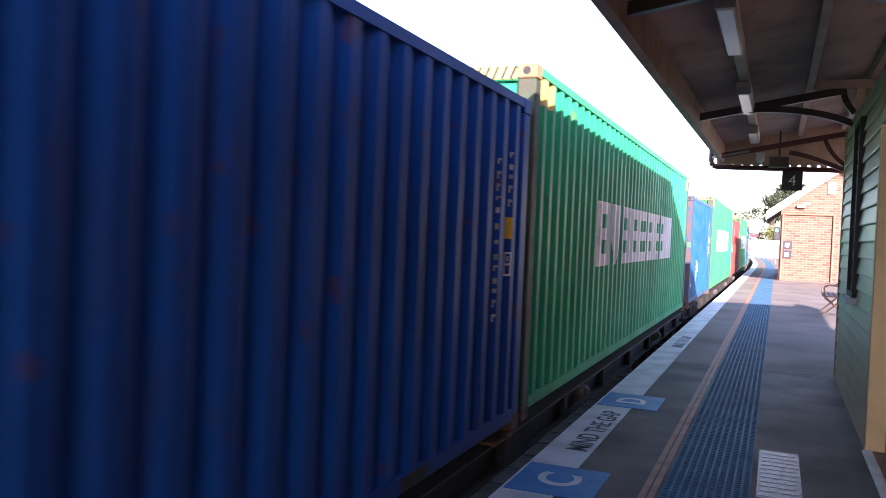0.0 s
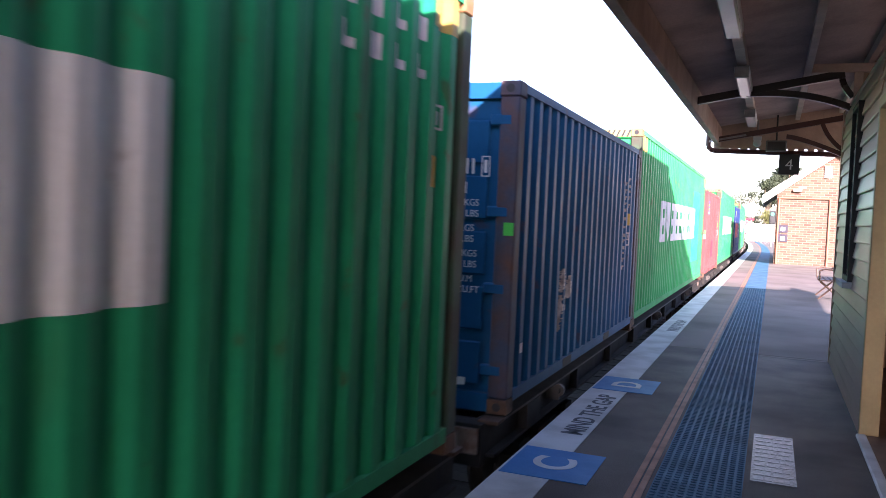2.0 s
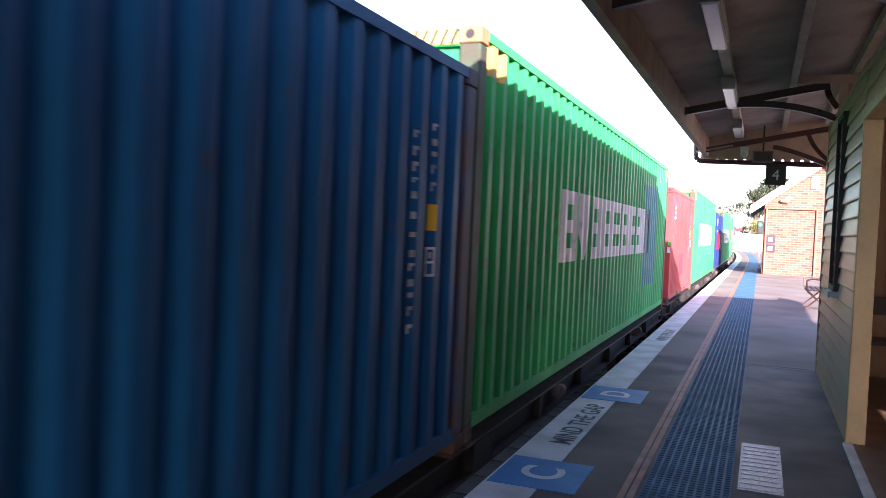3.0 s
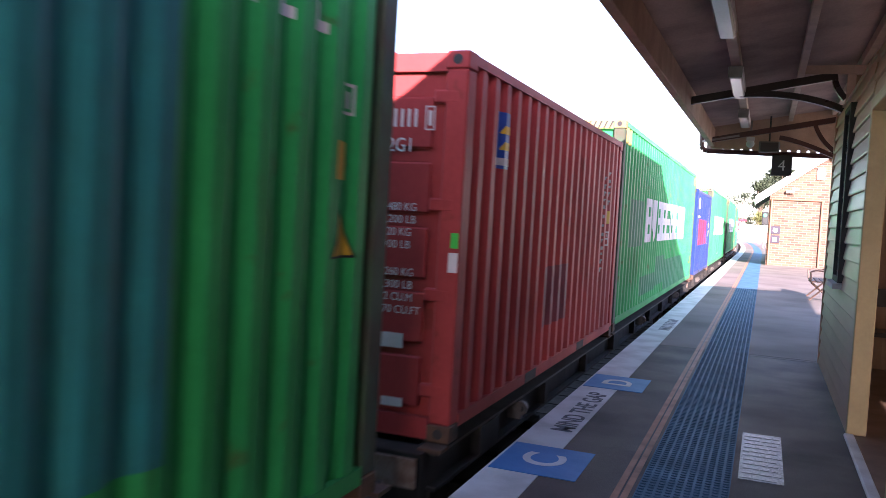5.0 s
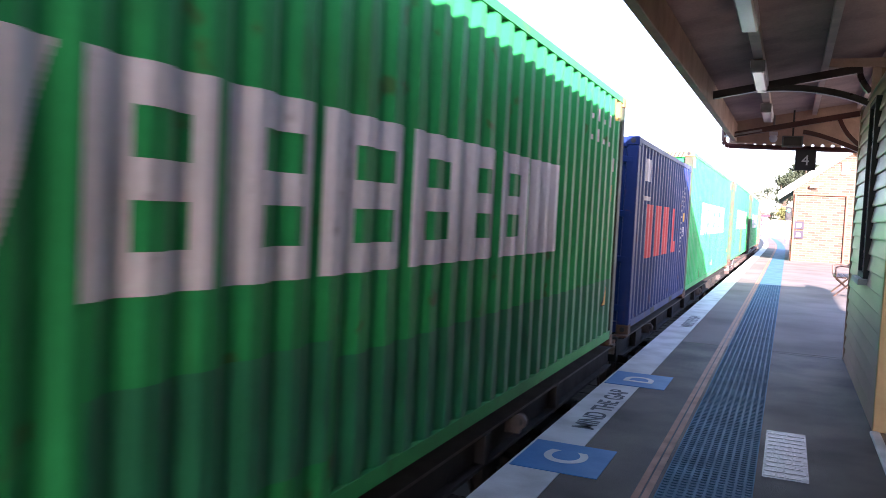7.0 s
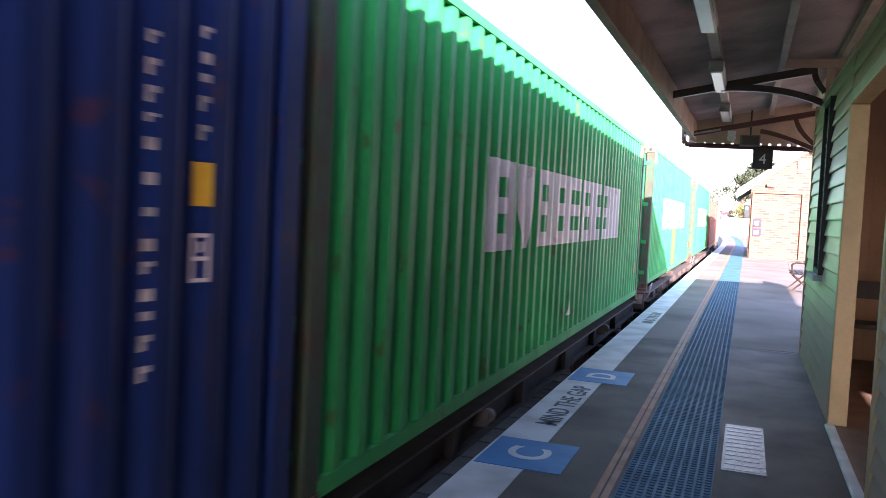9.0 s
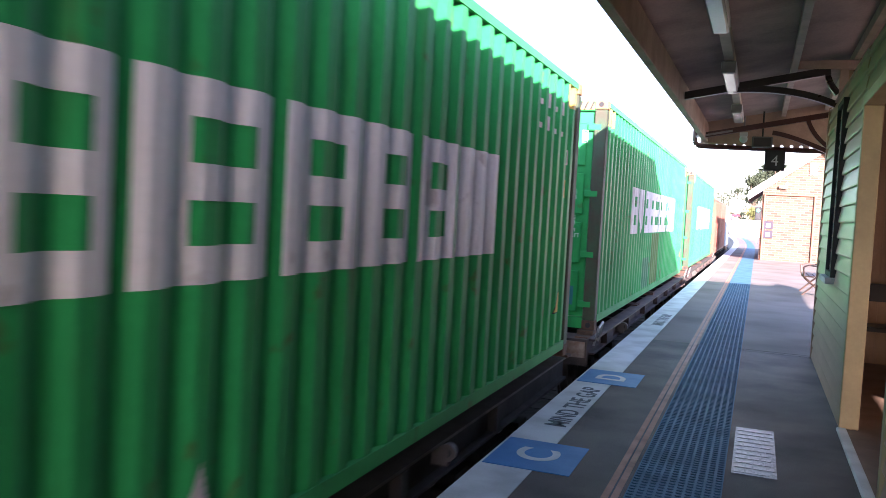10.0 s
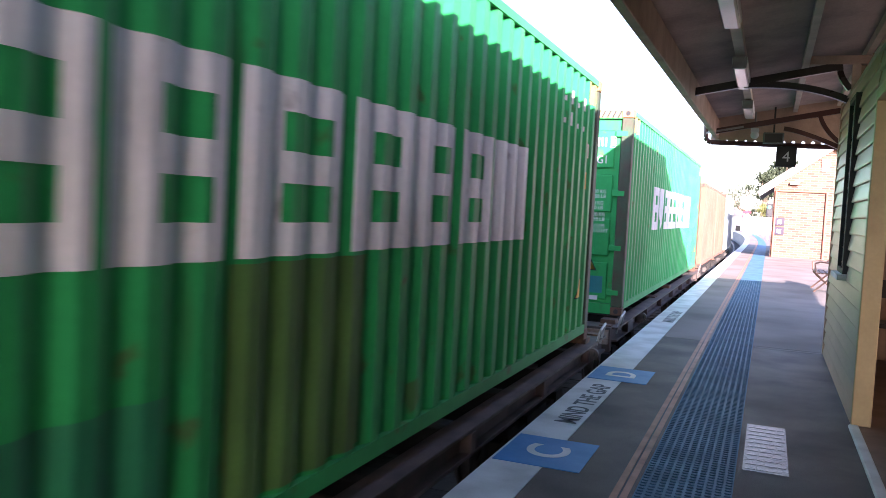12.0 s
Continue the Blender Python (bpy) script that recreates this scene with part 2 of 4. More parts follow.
def mark(name, pts, rects, material, parent, label=""):
    """Paint on the corrugated side: rectangles (ya, yb, za, zb) that follow the folds as one sheet, a hair proud of them."""
    ys_, xs_ = [p[0] for p in pts], [p[1] for p in pts]
    ys = sorted({round(v, 4) for r in rects for v in r[:2]} | {round(y, 4) for y in ys_ if min(r[0] for r in rects) < y < max(r[1] for r in rects)})
    zs = sorted({round(v, 4) for r in rects for v in r[2:4]})
    bm, known = bmesh.new(), {}

    def vert(y, z):
        if (y, z) not in known:
            known[y, z] = bm.verts.new((float(np.interp(y, ys_, xs_)) + 0.0025, y, z))
        return known[y, z]

    for ya, yb in zip(ys, ys[1:]):
        for za, zb in zip(zs, zs[1:]):
            y, z = (ya + yb) / 2, (za + zb) / 2
            if any(r[0] < y < r[1] and r[2] < z < r[3] for r in rects):
                bm.faces.new((vert(ya, za), vert(yb, za), vert(yb, zb), vert(ya, zb)))
    return part(name, bm, material, parent, label)


def door_end(root, paint, H, codes, W=2.438, top=None):
    """The two doors at the near end, with their panels, bars, handles, hinges and stencilled data."""
    high = H > 2.7
    for k in range(2):
        flip = (lambda x: x) if k == 0 else (lambda x: -W - x)
        span = sorted((flip(-0.17), flip(-W / 2 + 0.006)))
        door = box_part("door", *span, 0.050, 0.085, 0.16, H - 0.14, paint, root)
        n = 4 if high else 5
        pitch = (H - 0.42) / n
        for i in range(n):
            bm = bmesh.new()
            box(bm, span[0] + 0.07, span[1] - 0.07, 0.026, 0.052, 0.21 + pitch * i, 0.21 + pitch * (i + 1) - 0.085, bevel=0.016)
            part("door_panel", bm, paint, door)
        for x, up in ((flip(-0.68), 0.0), (flip(-1.10), 0.17)):
            bm = bmesh.new()
            bar(bm, (x, 0.005, 0.05), (x, 0.005, H - 0.05), 0.036, seg=10)
            rod = part("locking_bar", bm, GALV, door, "galvanised upright locking bar")
            for z in (0.14, 0.60, 1.28, H - 0.78, H - 0.16):
                box_part("bar_bracket", x - 0.055, x + 0.055, -0.014, 0.03, z - 0.028, z + 0.028, GALV, rod)
            bm = bmesh.new()
            e = 0.38 if abs(x - flip(-0.68)) > 0.01 else -0.38
            e = e if k == 0 else -e
            z = 0.80 - up
            bar(bm, (x, -0.02, z), (x + e, -0.028, z - 0.015), 0.022, 0.034)
            box(bm, x + 0.5 * e - 0.05, x + 0.5 * e + 0.05, -0.035, 0.022, z - 0.06, z + 0.05, bevel=0.01)
            part("door_handle", bm, GALV, rod, "galvanised lever handle")
        hx = flip(-0.15)
        for z in (0.32, 0.95, 1.72, H - 0.34) if high else (0.34, 0.98, 1.58, H - 0.30):
            bm = bmesh.new()
            box(bm, hx - 0.09, hx + 0.09, 0.004, 0.05, z - 0.045, z + 0.045, bevel=0.012)
            part("hinge", bm, paint, door)
        if k == 0:
            top = top or (H - 0.52 if high else H - 0.62)
            # the owner's number stays unread: bars of its size, the last one framed
            for x in [-0.93 + 0.056 * i for i in range(4)] + [-0.63 + 0.050 * i for i in range(6)]:
                box_part("number_bar", x, x + 0.021, 0.0225, 0.0255, top, top + 0.12, WHITE, door, "white stencilled bar")
            for xa, xb, za, zb in ((-0.30, -0.292, -0.02, 0.14), (-0.238, -0.23, -0.02, 0.14), (-0.292, -0.238, -0.02, -0.012), (-0.292, -0.238, 0.132, 0.14), (-0.278, -0.252, 0.01, 0.11)):
                box_part("number_frame", xa, xb, 0.0225, 0.0255, top + za, top + zb, WHITE, door, "white stencilled frame")
            for body, x, dz, size in codes:
                t = link("stencil", text_mesh(body, size * 0.95, 0.40 * size * len(body)), WHITE, door, "white stencilled writing")
                t.matrix_basis = Matrix.Translation((x, 0.0245, top + dz)) @ pose(0, 0, 0, 90, 0, 0)
                t["kind"] = "stuff"
            box_part("maker_plate", -0.52, -0.36, 0.0215, 0.0255, 0.20, 0.26, WHITE, door, "small white plate")
            if paint is RED:
                box_part("maker_plate", -0.60, -0.38, 0.0215, 0.0255, 0.60, 0.70, WHITE, door, "white plate")
            if high:
                bm = bmesh.new()
                f = bm.faces.new([bm.verts.new(v) for v in ((-0.585, 0.0205, 0.63), (-0.415, 0.0205, 0.63), (-0.50, 0.0205, 0.79))])
                bmesh.ops.solidify(bm, geom=[f], thickness=0.001)
                triangle = part("warning_triangle", bm, YELLOW, door, "yellow triangular warning sticker")
                bm = bmesh.new()
                f = bm.faces.new([bm.verts.new(v) for v in ((-0.61, 0.0245, 0.615), (-0.39, 0.0245, 0.615), (-0.50, 0.0245, 0.82))])
                bmesh.ops.solidify(bm, geom=[f], thickness=0.001)
                part("triangle_border", bm, BLACK, triangle, "black border")
                box_part("touch_up_patch", -0.66, -0.30, 0.0235, 0.0255, 0.30, 0.54, PATCHBLUE, door, "blue-green repainted patch")


def container(paint, length, H, label, post=None, codes=(), group="containers on the train", hazard=False, W=2.438, top=None):
    root = thing("shipping_container", label, "shipping container", group)
    post = post or paint
    pts = profile(length)
    root_pts[root.name] = pts
    part("side_panel", side_sheet(pts, 0.17, H - 0.06), paint, root)
    part("side_panel", side_sheet(pts, 0.17, H - 0.06, far=True), paint, root)
    for xa, xb in ((-0.055, -0.004), (-W + 0.004, -W + 0.055)):
        box_part("top_rail", xa, xb, 0.17, length - 0.17, H - 0.075, H - 0.008, paint, root)
        bm = bmesh.new()
        box(bm, xa, xb, 0.17, length - 0.17, 0.085, 0.178)
        part("bottom_rail", bm, paint, root)
    for xa, xb in ((-0.16, -0.004), (-W + 0.004, -W + 0.16)):
        for ya, yb in ((0.006, 0.17), (length - 0.17, length - 0.006)):
            bm = bmesh.new()
            box(bm, xa, xb, ya, yb, 0.118, H - 0.118, bevel=0.012)
            part("corner_post", bm, post, root)
            for za, zb in ((0.0, 0.118), (H - 0.118, H)):
                bm = bmesh.new()
                box(bm, min(xa, xb) - 0.004, max(xa, xb) + 0.004, ya - 0.006, yb + 0.006, za, zb, bevel=0.008)
                casting = part("corner_casting", bm, CREAMPOST if hazard and za > 1 else (RUSTY if za < 1 else post), root)
                bm = bmesh.new()
                yc = ya - 0.0075 if ya < 1 else yb + 0.0075
                bmesh.ops.create_cone(bm, cap_ends=True, segments=12, radius1=0.034, radius2=0.034, depth=0.004,
                                      matrix=Matrix.Translation(((xa + xb) / 2, yc, (za + zb) / 2)) @ pose(0, 0, 0, 90))
                part("lifting_hole", bm, BLACK, casting)
    # end frames: header, sill, blank far wall, roof
    for ya, yb in ((0.01, 0.13), (length - 0.13, length - 0.01)):
        box_part("end_header", -W + 0.162, -0.162, ya, yb, H - 0.135, H - 0.012, paint, root)
        box_part("end_sill", -W + 0.162, -0.162, ya, yb, 0.012, 0.155, paint, root)
    box_part("end_wall", -W + 0.162, -0.162, length - 0.09, length - 0.05, 0.156, H - 0.136, paint, root)
    box_part("roof_panel", -W + 0.056, -0.056, 0.132, length - 0.132, H - 0.05, H - 0.022, paint, root)
    box_part("floor_panel", -W + 0.056, -0.056, 0.132, length - 0.132, 0.10, 0.14, RUSTY, root)
    door_end(root, paint, H, codes, W, top)
    if hazard:
        bm = bmesh.new()
        box(bm, -W + 0.17, -0.17, -0.002, 0.009, H - 0.125, H - 0.02)
        part("warning_band", bm, HAZARD, root, "yellow height warning band")
        bm = bmesh.new()
        x = -W + 0.18
        while x < -0.22:
            vs = [bm.verts.new(v) for v in ((x, -0.0045, H - 0.123), (x + 0.03, -0.0045, H - 0.123), (x + 0.075, -0.0045, H - 0.022), (x + 0.045, -0.0045, H - 0.022))]
            bm.faces.new(vs)
            x += 0.075
        part("warning_stripe", bm, BLACK, root, "black diagonal stripes")
        for ya in (0.20, length - 0.60):
            mark("side_warning_band", pts, [(ya, ya + 0.42, H - 0.30, H - 0.08)], HAZARD, root, "yellow height warning panel")
    return root



# owner's mark: nine plain pale blocks, some with two dark windows
BLOCKS = [(2.68, 3.40, 2), (3.47, 4.20, 1), (4.27, 4.86, 2), (4.93, 5.52, 2), (5.60, 6.40, 2), (6.48, 7.14, 2), (7.22, 7.84, 2), (7.92, 8.52, 2), (8.62, 9.45, 0)]


def owner_mark(root, z0=1.19, z1=1.93):
    pts = root_pts[root.name]
    for a, b, holes in BLOCKS:
        w, h = b - a, z1 - z0
        if holes == 2:
            s, r = a + 0.36 * w, a + 0.82 * w
            rects = [(a, s, z0, z1), (s, b, z0, z0 + 0.19 * h), (s, b, z0 + 0.41 * h, z0 + 0.59 * h), (s, b, z0 + 0.81 * h, z1), (r, b, z0 + 0.19 * h, z0 + 0.41 * h), (r, b, z0 + 0.59 * h, z0 + 0.81 * h)]
        elif holes == 1:
            rects = [(a + 0.36 * w * (1 - k / 30), b - 0.36 * w * (1 - k / 30), z0 + h * k / 30, z0 + h * (k + 1) / 30) for k in range(30)]
        else:
            rects = [(a, b, z0, z1)]
        mark("mark_block", pts, rects, CHALK, root, "chalky white painted block")


def data_bars(root, cols, z0, z1, material=None, name="side_stencil"):
    """Stencilled data too worn to be read: short upright bars."""
    pts = root_pts[root.name]
    rng = random.Random(len(pts))
    for y in cols:
        rects, z = [], z0
        while z < z1:
            h = rng.choice((0.030, 0.042, 0.055))
            rects += [(y + 0.012, y + 0.030, z, z + h), (y + 0.030, y + 0.050, z + rng.choice((0.0, 0.6 * h)), z + h)]
            z += h + rng.choice((0.035, 0.05, 0.075))
        mark(name, pts, rects, material or WORN, root, "worn white stencil bars")["kind"] = "stuff"


def side_data(root, shift=0.0):
    """Far end of a twenty-footer's side: two worn columns, a yellow sticker, a small white frame, fork pockets below."""
    pts = root_pts[root.name]
    data_bars(root, (5.075 + shift,), 0.90, 2.14)
    data_bars(root, (5.357 + shift,), 1.74, 2.14)
    mark("side_sticker", pts, [(5.350 + shift, 5.424 + shift, 1.50, 1.66)], YELLOW, root, "yellow data sticker")
    a, b = 5.352 + shift, 5.422 + shift
    mark("size_label", pts, [(a, a + 0.012, 1.22, 1.40), (b - 0.012, b, 1.22, 1.40), (a + 0.012, b - 0.012, 1.22, 1.235), (a + 0.012, b - 0.012, 1.30, 1.315), (a + 0.012, b - 0.012, 1.385, 1.40), (a + 0.028, b - 0.028, 1.33, 1.37)], WHITE, root, "small white framed label")
    for y in (1.82, 3.88):
        box_part("fork_pocket", -0.006, -0.0025, y, y + 0.36, 0.088, 0.174, BLACK, root, "dark forklift pocket")


def label_triangle(root, y, z, s=0.16):
    pts = root_pts[root.name]
    def tri(y, z, s, n=20):
        return [(y + s / 2 * k / n, y + s - s / 2 * k / n, z + s * k / n, z + s * (k + 1) / n) for k in range(n)]

    mark("triangle_border", pts, tri(y - 0.02, z - 0.012, s + 0.04), BLACK, root, "black border of the sticker")
    mark("warning_triangle", [(a, x + 0.002) for a, x in pts], tri(y, z, s), YELLOW, root, "yellow warning triangle sticker")


CODES_HC = [("45G1", -0.62, -0.24, 0.17)]
for i, row in enumerate(("GROSS", "TARE", "NET", "CUBE")):
    CODES_HC.append((row, -0.95, -0.69 - 0.162 * i, 0.082))
for i, row in enumerate(("32,500 KG", "71,650 LB", "3,900 KG", "8,600 LB", "28,600 KG", "63,050 LB", "76.4 CU.M", "2,700 CU.FT")):
    CODES_HC.append((row, -0.60, -0.66 - 0.068 * i - 0.026 * (i // 2), 0.076))
CODES_20, CODES_RED = [("22G1", -0.64, -0.155, 0.14)], [("22G1", -0.62, -0.165, 0.14)]
for i, row in enumerate(("MAX. GROSS", "TARE", "NET", "CU. CAP.")):
    CODES_20.append((row, -1.02, -0.26 - 0.20 * i, 0.070))
for i, (a, b) in enumerate((("30,480 KGS", "30,480 KG"), ("67,200 LBS", "67,200 LB"), ("2,240 KGS", "2,220 KG"), ("4,940 LBS", "4,900 LB"),
                            ("28,240 KGS", "28,260 KG"), ("62,260 LBS", "62,300 LB"), ("33.2 CU.M", "33.2 CU.M"), ("1,173 CU.FT", "1,170 CU.FT"))):
    CODES_20.append((a, -0.63, -0.25 - 0.085 * i - 0.03 * (i // 2), 0.080))
    CODES_RED.append((b, -0.62, -0.56 - 0.085 * i - 0.10 * (i // 4), 0.080))
HC, STD = 2.896, 2.591
FORTY, TWENTY = 12.192, 6.058


def green_forty(u, sticker=1.68, label=2.02, triangle=0.52, tri_y=11.54, paint=None):
    c = container(paint or GREEN, FORTY, HC, "green corrugated forty-foot high-cube container with white block marks", CREAMGREEN, CODES_HC, hazard=True)
    owner_mark(c)
    pts = root_pts[c.name]
    for y in (10.58, 10.86, 11.14, 11.42):
        for z in (2.28, 2.49):
            mark("stencil_block", pts, [(y, y + 0.10, z, z + 0.13)] if (y + z) % 0.2 > 0.1 else [(y, y + 0.035, z, z + 0.13), (y + 0.035, y + 0.10, z, z + 0.05)], WHITE, c, "worn white stencil block")
    mark("side_sticker", pts, [(11.62, 11.75, sticker, sticker + 0.18)], YELLOW, c, "yellow data sticker")
    mark("size_label", pts, [(11.70, 11.715, label, label + 0.15), (11.785, 11.80, label, label + 0.15), (11.715, 11.785, label, label + 0.015), (11.715, 11.785, label + 0.135, label + 0.15), (11.735, 11.765, label + 0.03, label + 0.11)], WHITE, c, "small white framed label")
    if triangle:
        label_triangle(c, tri_y, triangle, 0.20)
    TRAIN.append((c, u, FORTY))
    return c, pts


def twenty(u, paint, label, post=None, codes=None):
    c = container(paint, TWENTY, STD, label, post, codes or CODES_20, top=STD - (0.50 if paint is RED else 0.72))
    TRAIN.append((c, u, TWENTY))
    return c, root_pts[c.name]


TRAIN = []
CREAMGREEN = mat("stained_green_post_paint", (0.030, 0.075, 0.036), 0.6, 0, 0.5, 4, 0.2, 30, (0.060, 0.040, 0.026))
RUSTBLUE = mat("rusting_blue_post_paint", (0.03, 0.05, 0.10), 0.6, 0, 0.5, 3, 0.2, 30, (0.11, 0.045, 0.03))
PATCHDARK = mat("dark_green_touch_up_paint", (0.012, 0.20, 0.085), 0.5, 0, 0.2)
PATCHRED = mat("dull_purple_touch_up_paint", (0.20, 0.030, 0.050), 0.5, 0, 0.2)
BRIGHT = mat("bright_green_sticker", (0.03, 0.55, 0.06), 0.5, 0, 0.05)
REDMARK = mat("red_marking_paint", (0.74, 0.014, 0.03), 0.5, 0, 0.15)
LOGOBLUE = mat("blue_sticker", (0.015, 0.06, 0.30), 0.4, 0, 0.05)
SCRAPED = mat("scraped_pale_paint", (0.62, 0.58, 0.58), 0.5, 0.1, 0.5, 9, 0.2, 50, (0.20, 0.16, 0.16))
SCUFF = mat("scraped_bare_metal", (0.38, 0.30, 0.26), 0.6, 0.2, 0.5, 9, 0.3, 50, (0.22, 0.10, 0.06))

b1, p = twenty(0.14, NAVY, "navy blue corrugated twenty-foot container with worn stencils")
side_data(b1, 0.284)
g0, p = green_forty(6.29, triangle=0, paint=SEAGREEN)
b2, p = twenty(19.56, TEAL, "blue corrugated twenty-foot container with a scraped side", RUSTBLUE)
side_data(b2)
rng = random.Random(5)
for yc, za, zb in ((1.66, 0.46, 0.80), (1.70, 0.84, 1.06), (1.84, 0.62, 1.10), (1.98, 0.76, 0.98)):
    rows = [(za + (zb - za) * k / 26, math.sin(math.pi * (k + 2) / 30) ** 0.6) for k in range(27)]
    mark("scrape", p, [(yc + 0.10 * (z - za) - w * rng.uniform(0.02, 0.085), yc + 0.10 * (z - za) + w * rng.uniform(0.02, 0.085), z, z + (zb - za) / 26) for z, w in rows], SCRAPED, b2, "bare scraped dent")
box_part("post_sticker", -0.09, -0.01, 0.001, 0.004, 1.40, 1.50, BRIGHT, b2, "bright green sticker")
box_part("side_plate", -0.0015, 0.0015, 0.30, 0.36, 0.45, 0.53, WHITE, b2)
g1, p = green_forty(25.64, 1.64, 1.95, 1.28, 11.62)
mark("touch_up_patch", p, [(8.85, 10.52, 0.60, 2.36)], PATCHBLUE, g1, "blue-green repainted panel")
r1, p = twenty(38.91, RED, "dark red corrugated twenty-foot container with a logo sticker", None, CODES_RED)
mark("logo_sticker", p, [(0.76, 1.05, 1.88, 2.30)], LOGOBLUE, r1, "blue sticker")
mark("logo_stroke", [(y, x + 0.002) for y, x in p], [(0.82 + 0.012 * k, 1.0, 2.02 + 0.012 * k, 2.032 + 0.012 * k) for k in range(5)] + [(0.82 + 0.012 * k, 1.02, 2.14 + 0.012 * k, 2.152 + 0.012 * k) for k in range(5)], YELLOW, r1, "yellow sweeping strokes")
mark("logo_foot", [(y, x + 0.002) for y, x in p], [(0.765, 1.045, 1.905, 1.96)], WHITE, r1, "white strip")
mark("touch_up_patch", p, [(2.31, 3.3, 0.52, 1.08)], PATCHRED, r1, "dull purple repainted patch")
side_data(r1)
box_part("post_sticker", -0.065, -0.012, 0.001, 0.004, 1.30, 1.40, BRIGHT, r1, "bright green sticker")
box_part("post_sticker", -0.075, -0.010, 0.001, 0.004, 1.14, 1.27, WHITE, r1, "white sticker")
g2, p = green_forty(45.07)
mark("touch_up_patch", p, [(0.94, 2.43, 1.14, 1.86)], PATCHDARK, g2, "dark green repainted panel")
mark("touch_up_patch", p, [(2.5, 4.3, 0.30, 0.62), (4.3, 5.7, 0.35, 0.90), (5.75, 12.0, 0.17, 0.80)], PATCHDARK, g2, "dark green repainted lower panels")
b3, p = twenty(58.30, VIOLET, "violet-blue corrugated twenty-foot container with red block marks")
mark("side_plate", p, [(0.72, 1.15, 2.05, 2.36), (0.72, 1.2, 1.78, 1.84)], WHITE, b3, "white stencil block")
for a, b in ((0.95, 1.65), (1.80, 2.45), (2.62, 3.39), (3.72, 4.28)):
    mark("red_mark_block", p, [(a, b, 0.96, 1.73)] if a != 3.72 else [(3.72, 4.00, 0.96, 1.72), (4.00, 4.28, 0.96, 1.15)], REDMARK, b3, "red painted block")
side_data(b3)
g3, p = green_forty(64.46)
mark("side_sticker", p, [(5.90 + 0.006 * k, 6.02 - 0.003 * k + 0.004 * (k % 3), 0.36 + 0.012 * k, 0.372 + 0.012 * k) for k in range(14)], WHITE, g3, "torn white sticker")
g4, p = green_forty(78.20)
mark("touch_up_patch", p, [(4.45, 5.20, 0.2, 0.74)], PATCHDARK, g4, "dark green repainted panel")
mark("touch_up_patch", p, [(5.56, 6.70, 0.2, 1.17)], mat("olive_stain", (0.085, 0.20, 0.040), 0.6, 0, 0.35, 1.5), g4, "olive stained panel")
g5, p = green_forty(92.70)
r2, p = twenty(106.9, ORANGE, "faded orange-red corrugated twenty-foot container")
r3, p = twenty(113.1, ORANGE, "faded orange-red corrugated twenty-foot container")
r4, p = twenty(120.8, PALE, "pale blue corrugated twenty-foot container")
LIFT = {g4.name: 0.09, g5.name: 0.09, **{c.name: 0.02 for c in (g0, g1, g2, g3)}}


# ---- wagons ----
RAIL = -1.05


def wheelset(parent, y):
    bm = bmesh.new()
    bar(bm, (-0.72, 0, 0), (0.72, 0, 0), 0.16, seg=12)
    for s in (-1, 1):
        bmesh.ops.create_cone(bm, cap_ends=True, segments=28, radius1=0.43, radius2=0.43, depth=0.11, matrix=Matrix.Translation((s * 0.76, 0, 0)) @ pose(0, 0, 0, 0, 90))
        bmesh.ops.create_cone(bm, cap_ends=True, segments=28, radius1=0.46, radius2=0.46, depth=0.03, matrix=Matrix.Translation((s * 0.70, 0, 0)) @ pose(0, 0, 0, 0, 90))
        for k in range(4):
            a = k * math.pi / 2
            box(bm, s * 0.822 - 0.008, s * 0.822 + 0.008, 0.2 * math.cos(a) - 0.05, 0.2 * math.cos(a) + 0.05, 0.2 * math.sin(a) - 0.05, 0.2 * math.sin(a) + 0.05)
    w = part("wheelset", bm, WHEEL, parent)
    w.location = (0, y, 0)
    return w


LUG = mat("worn_lug_steel", (0.10, 0.085, 0.078), 0.6, 0.3, 0.4, 9, 0.2)
RUSTSILL = mat("rust_purple_wagon_steel", (0.095, 0.062, 0.055), 0.75, 0.1, 0.45, 3, 0.3, 30, (0.045, 0.036, 0.036))


